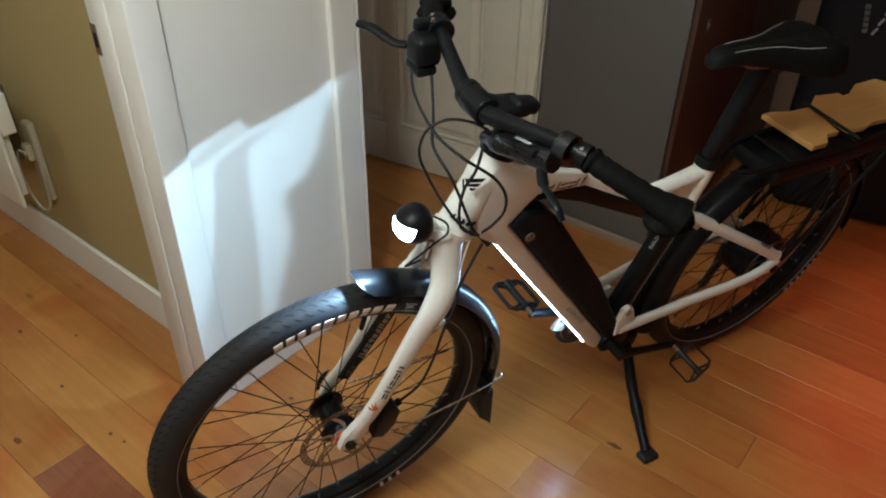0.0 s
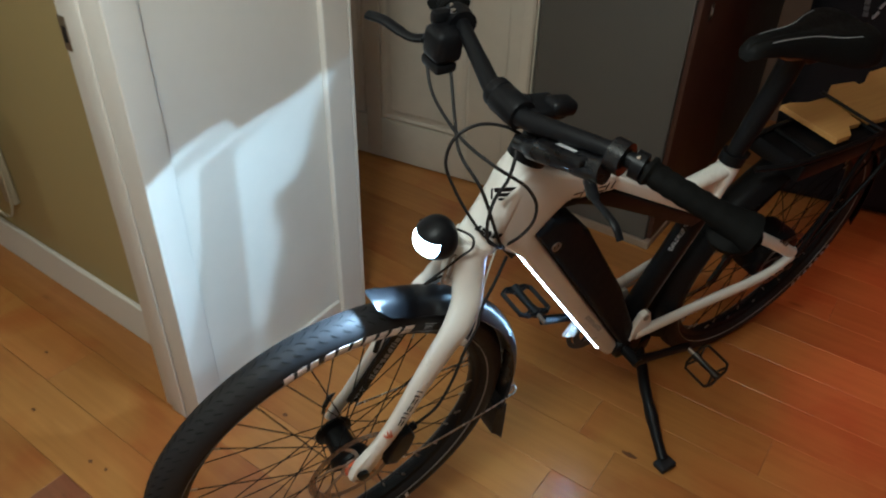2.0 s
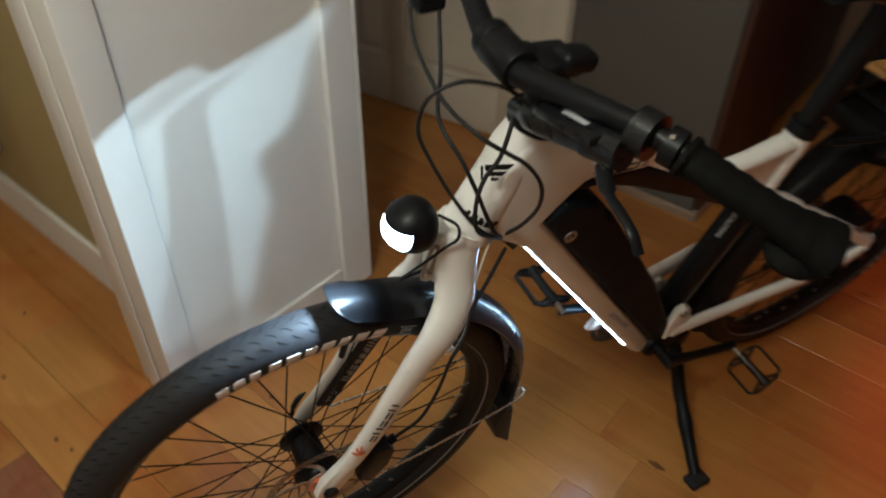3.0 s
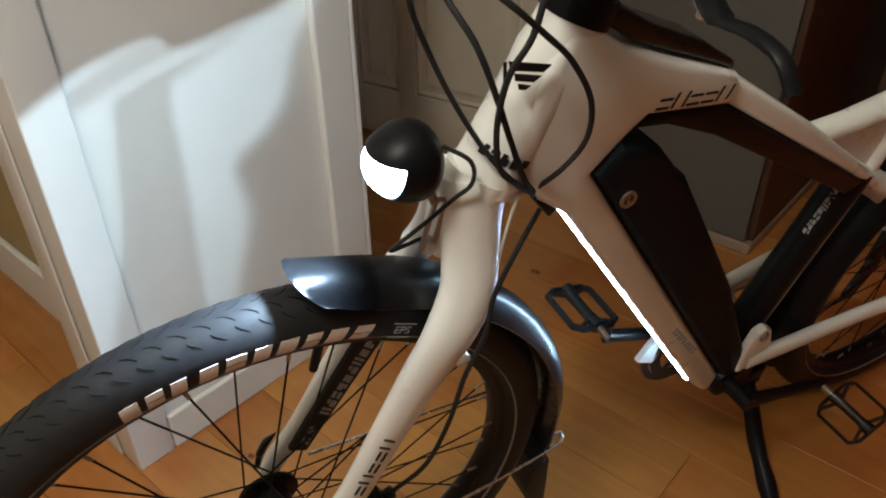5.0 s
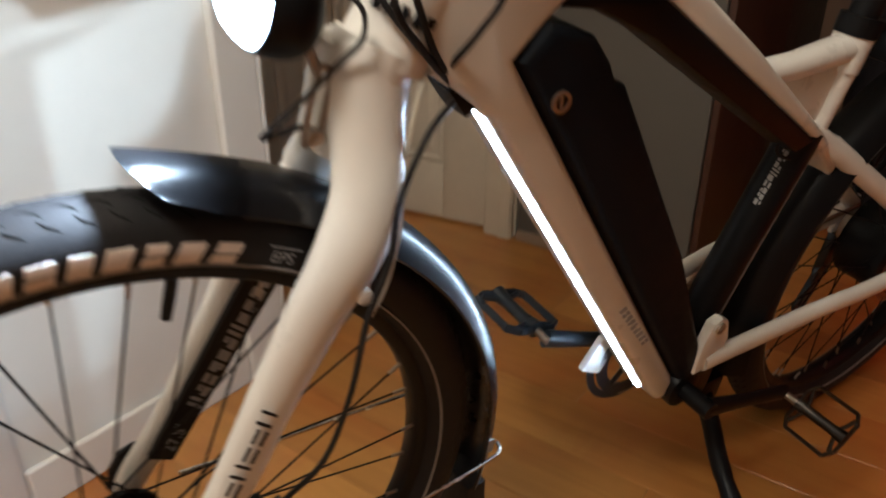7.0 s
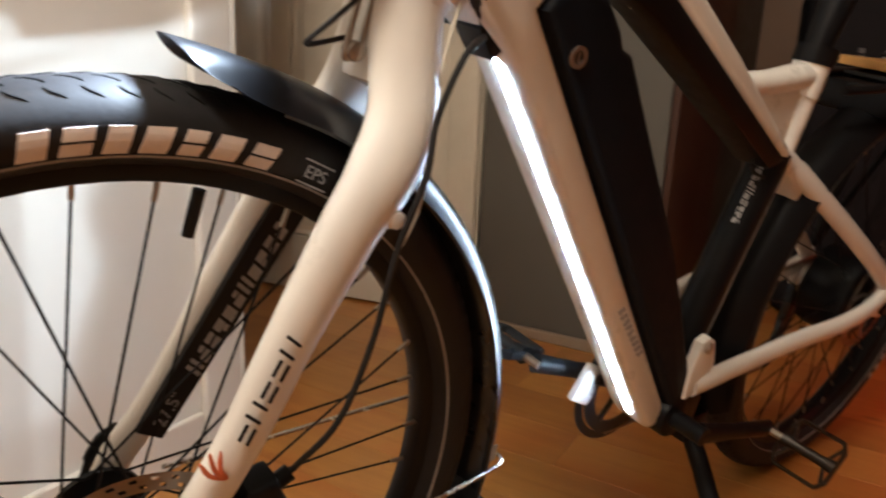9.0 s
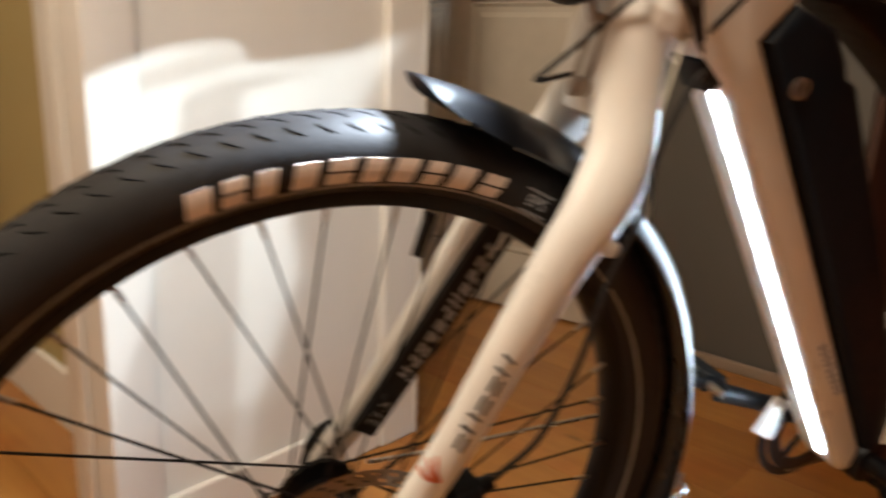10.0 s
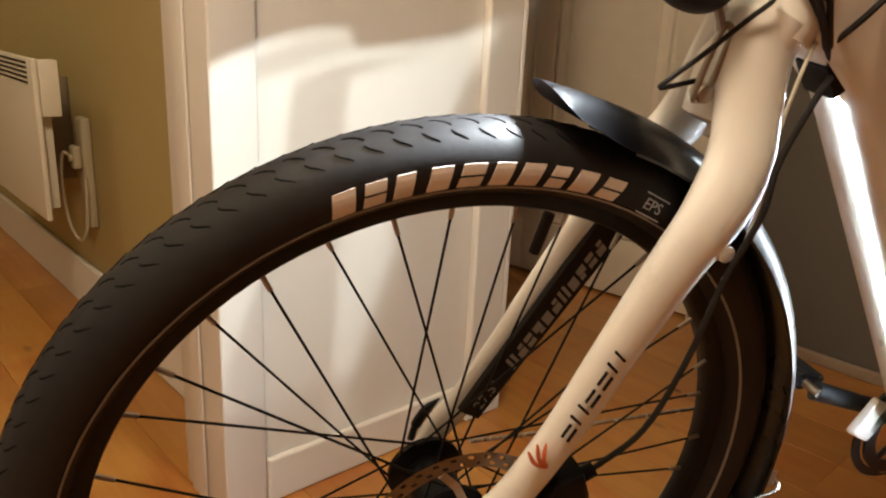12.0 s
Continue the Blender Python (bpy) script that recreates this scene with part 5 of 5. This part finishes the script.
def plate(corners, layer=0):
    """A thin piece of the added mask, bounded by its shadow on the partition."""
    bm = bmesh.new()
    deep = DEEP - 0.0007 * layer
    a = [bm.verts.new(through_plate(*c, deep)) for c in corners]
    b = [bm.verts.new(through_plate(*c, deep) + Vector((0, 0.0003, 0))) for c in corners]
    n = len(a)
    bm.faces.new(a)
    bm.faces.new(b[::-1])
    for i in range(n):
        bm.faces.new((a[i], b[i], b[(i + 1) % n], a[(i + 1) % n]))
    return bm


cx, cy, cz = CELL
# mask outlines, set by where the light ends on the partition
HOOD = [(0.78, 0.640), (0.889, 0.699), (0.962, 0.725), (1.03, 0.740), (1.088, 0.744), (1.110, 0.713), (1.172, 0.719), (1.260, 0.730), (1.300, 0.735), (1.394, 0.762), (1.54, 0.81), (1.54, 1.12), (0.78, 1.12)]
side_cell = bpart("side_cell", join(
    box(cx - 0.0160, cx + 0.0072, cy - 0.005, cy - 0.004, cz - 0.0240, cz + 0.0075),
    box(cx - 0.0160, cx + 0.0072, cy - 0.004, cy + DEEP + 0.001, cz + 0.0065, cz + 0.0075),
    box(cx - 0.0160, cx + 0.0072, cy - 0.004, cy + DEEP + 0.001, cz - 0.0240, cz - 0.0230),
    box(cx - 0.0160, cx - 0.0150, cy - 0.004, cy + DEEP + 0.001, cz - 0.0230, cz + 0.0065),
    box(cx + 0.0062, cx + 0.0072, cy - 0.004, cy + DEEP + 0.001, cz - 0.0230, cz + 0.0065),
    plate(HOOD)), mark_black, "added black mask that shapes the lamp's light", parent=headlamp, smooth=False)
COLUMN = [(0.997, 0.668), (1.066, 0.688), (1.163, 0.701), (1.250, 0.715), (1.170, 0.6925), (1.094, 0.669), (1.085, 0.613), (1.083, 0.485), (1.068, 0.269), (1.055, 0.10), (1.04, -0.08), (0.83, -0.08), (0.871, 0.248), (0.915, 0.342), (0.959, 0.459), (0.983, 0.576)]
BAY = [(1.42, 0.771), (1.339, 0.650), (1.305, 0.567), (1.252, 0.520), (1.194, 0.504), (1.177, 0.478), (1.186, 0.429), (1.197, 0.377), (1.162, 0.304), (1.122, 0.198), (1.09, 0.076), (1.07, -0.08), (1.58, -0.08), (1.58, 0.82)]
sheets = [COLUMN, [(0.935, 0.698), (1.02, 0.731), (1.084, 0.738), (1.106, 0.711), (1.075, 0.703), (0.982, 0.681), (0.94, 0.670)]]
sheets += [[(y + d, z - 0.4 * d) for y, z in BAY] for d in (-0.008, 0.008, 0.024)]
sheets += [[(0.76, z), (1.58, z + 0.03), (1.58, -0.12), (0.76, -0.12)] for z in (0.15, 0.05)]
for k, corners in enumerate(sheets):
    bpart("diffuser", plate(corners, k + 1), dim_sheet, "added part-clear sheet that dims the streaks", parent=side_cell, smooth=False)
# added bulb inside the mask, standing for the headlamp's side spill
lamp("headlamp_spill", "POINT", BIKE @ CELL, 11.0, (0.80, 0.95, 0.95), 0.00025)
lamp("headlamp_beam", "SPOT", BIKE @ Vector((0.102, -0.004, 0.806)), 15.0, (0.76, 0.92, 1.0), 0.010, BIKE @ Vector((-0.15, -0.004, 0.665)))
tail_place = BIKE @ Vector((1.80, -0.11, 0.66))
lamp("tail_bulb", "SPOT", tail_place, 7.0, (1.0, 0.06, 0.02), 0.30, BIKE @ Vector((1.75, -0.90, 0.0)), 172)

# ---- bag behind the bicycle ----
bag = empty("sports_bag", HOUSE @ Matrix.Translation((-0.22, 3.06, 0)) @ Matrix.Rotation(radians(12), 4, "Z"), "tall black cloth bag with pale printing standing behind the bicycle", "bag")
bm = box(-0.26, 0.26, -0.15, 0.15, 0.0, 0.98, 0.07, 4)
bmesh.ops.subdivide_edges(bm, edges=bm.edges[:], cuts=2, use_grid_fill=True)
for v in bm.verts:
    k = noise.noise(v.co * 5.0)
    v.co += Vector((k * 0.014, noise.noise(v.co * 6 + Vector((3, 1, 7))) * 0.016, 0)) * (1 if v.co.z > 0.02 else 0)
part("body", bm, bag_cloth, bag, angle=80)
part("carry_handle", tube(smooth_path([(-0.12, -0.05, 0.965), (-0.10, -0.06, 1.06), (0.0, -0.06, 1.10), (0.10, -0.06, 1.06), (0.12, -0.05, 0.965)], 24), 0.012, 10), bag_cloth, bag)
for i in range(5):
    part("print_bar", box(-0.136 + 0.003 * i, -0.121 + 0.003 * i, -0.172, -0.160, 0.772 - i * 0.0185, 0.785 - i * 0.0185), print_dim, bag, "pale printed bar", smooth=False)
for i in range(3):
    part("print_mark", moved(box(-0.012, 0.012, -0.172, -0.160, -0.0032, 0.0032), Matrix.Translation((-0.088 + 0.010 * i, 0, 0.705 + 0.032 * i)) @ Matrix.Rotation(radians(-62), 4, "Y")), mark_grey, bag, "bright slanted printed bar", smooth=False)

# ---- floor boards ----
ground = empty("floor", HOUSE, "varnished golden pine floorboards with dark knots", "floor", kind="structure")
part("sub_floor", box(-3.45, 2.25, FRONT, 3.55, -0.06, -0.0185), gap_dark, ground, smooth=False)
rng = random.Random(11)
PITCH = 0.1375
row = -17
boards = {}


def board_mesh(length):
    if length not in boards:
        bm = box(0, length, 0.0004, PITCH - 0.0004, -0.018, 0.0, 0.0004, 1)
        me = bpy.data.meshes.new("floorboard")
        bm.to_mesh(me)
        bm.free()
        me.materials.append(floor_wood)
        boards[length] = me
    return boards[length]


while 0.725 + row * PITCH < 3.55:
    y = 0.725 + row * PITCH
    x = -3.45
    first = True
    while x < 2.19:
        length = rng.choice((1.2, 1.5, 1.8, 2.1))
        if first:
            length = round(rng.uniform(0.3, 1.8), 1)
        if row == -2 and first:
            length = 2.102
        first = False
        length = min(length, round(2.25 - x, 2))
        me = board_mesh(length)
        if row == -2 and abs(x + 1.347) < 0.01:
            me = me.copy()
            me.materials[0] = red_wood
        ob = new("floorboard", me)
        ob.parent = ground
        ob.location = (x, y, 0)
        x += length + 0.0008
    row += 1

# knots that show in the boards, each a thin dark plug with an uneven rim
for x, y, rx, ry in ((-1.489, 0.483, 0.016, 0.008), (-1.892, 0.687, 0.011, 0.006), (-1.749, 0.783, 0.007, 0.005), (-1.329, 0.642, 0.007, 0.005), (-1.583, 0.650, 0.008, 0.005), (-1.280, 0.650, 0.006, 0.004), (-1.005, 1.842, 0.016, 0.009), (-0.317, 1.424, 0.020, 0.008), (-1.070, 1.016, 0.008, 0.006)):
    bm = bmesh.new()
    rim = []
    for i in range(14):
        a = 2 * math.pi * i / 14
        k = 1 + rng.uniform(-0.22, 0.22)
        rim.append((x + rx * k * math.cos(a), y + ry * k * math.sin(a)))
    low = [bm.verts.new((p, q, -0.002)) for p, q in rim]
    high = [bm.verts.new((x + (p - x) * 0.9, y + (q - y) * 0.9, 0.0003)) for p, q in rim]
    bm.faces.new(high)
    for i in range(14):
        bm.faces.new((low[i], low[(i + 1) % 14], high[(i + 1) % 14], high[i]))
    part("knot", bm, knot_wood, ground, smooth=False)
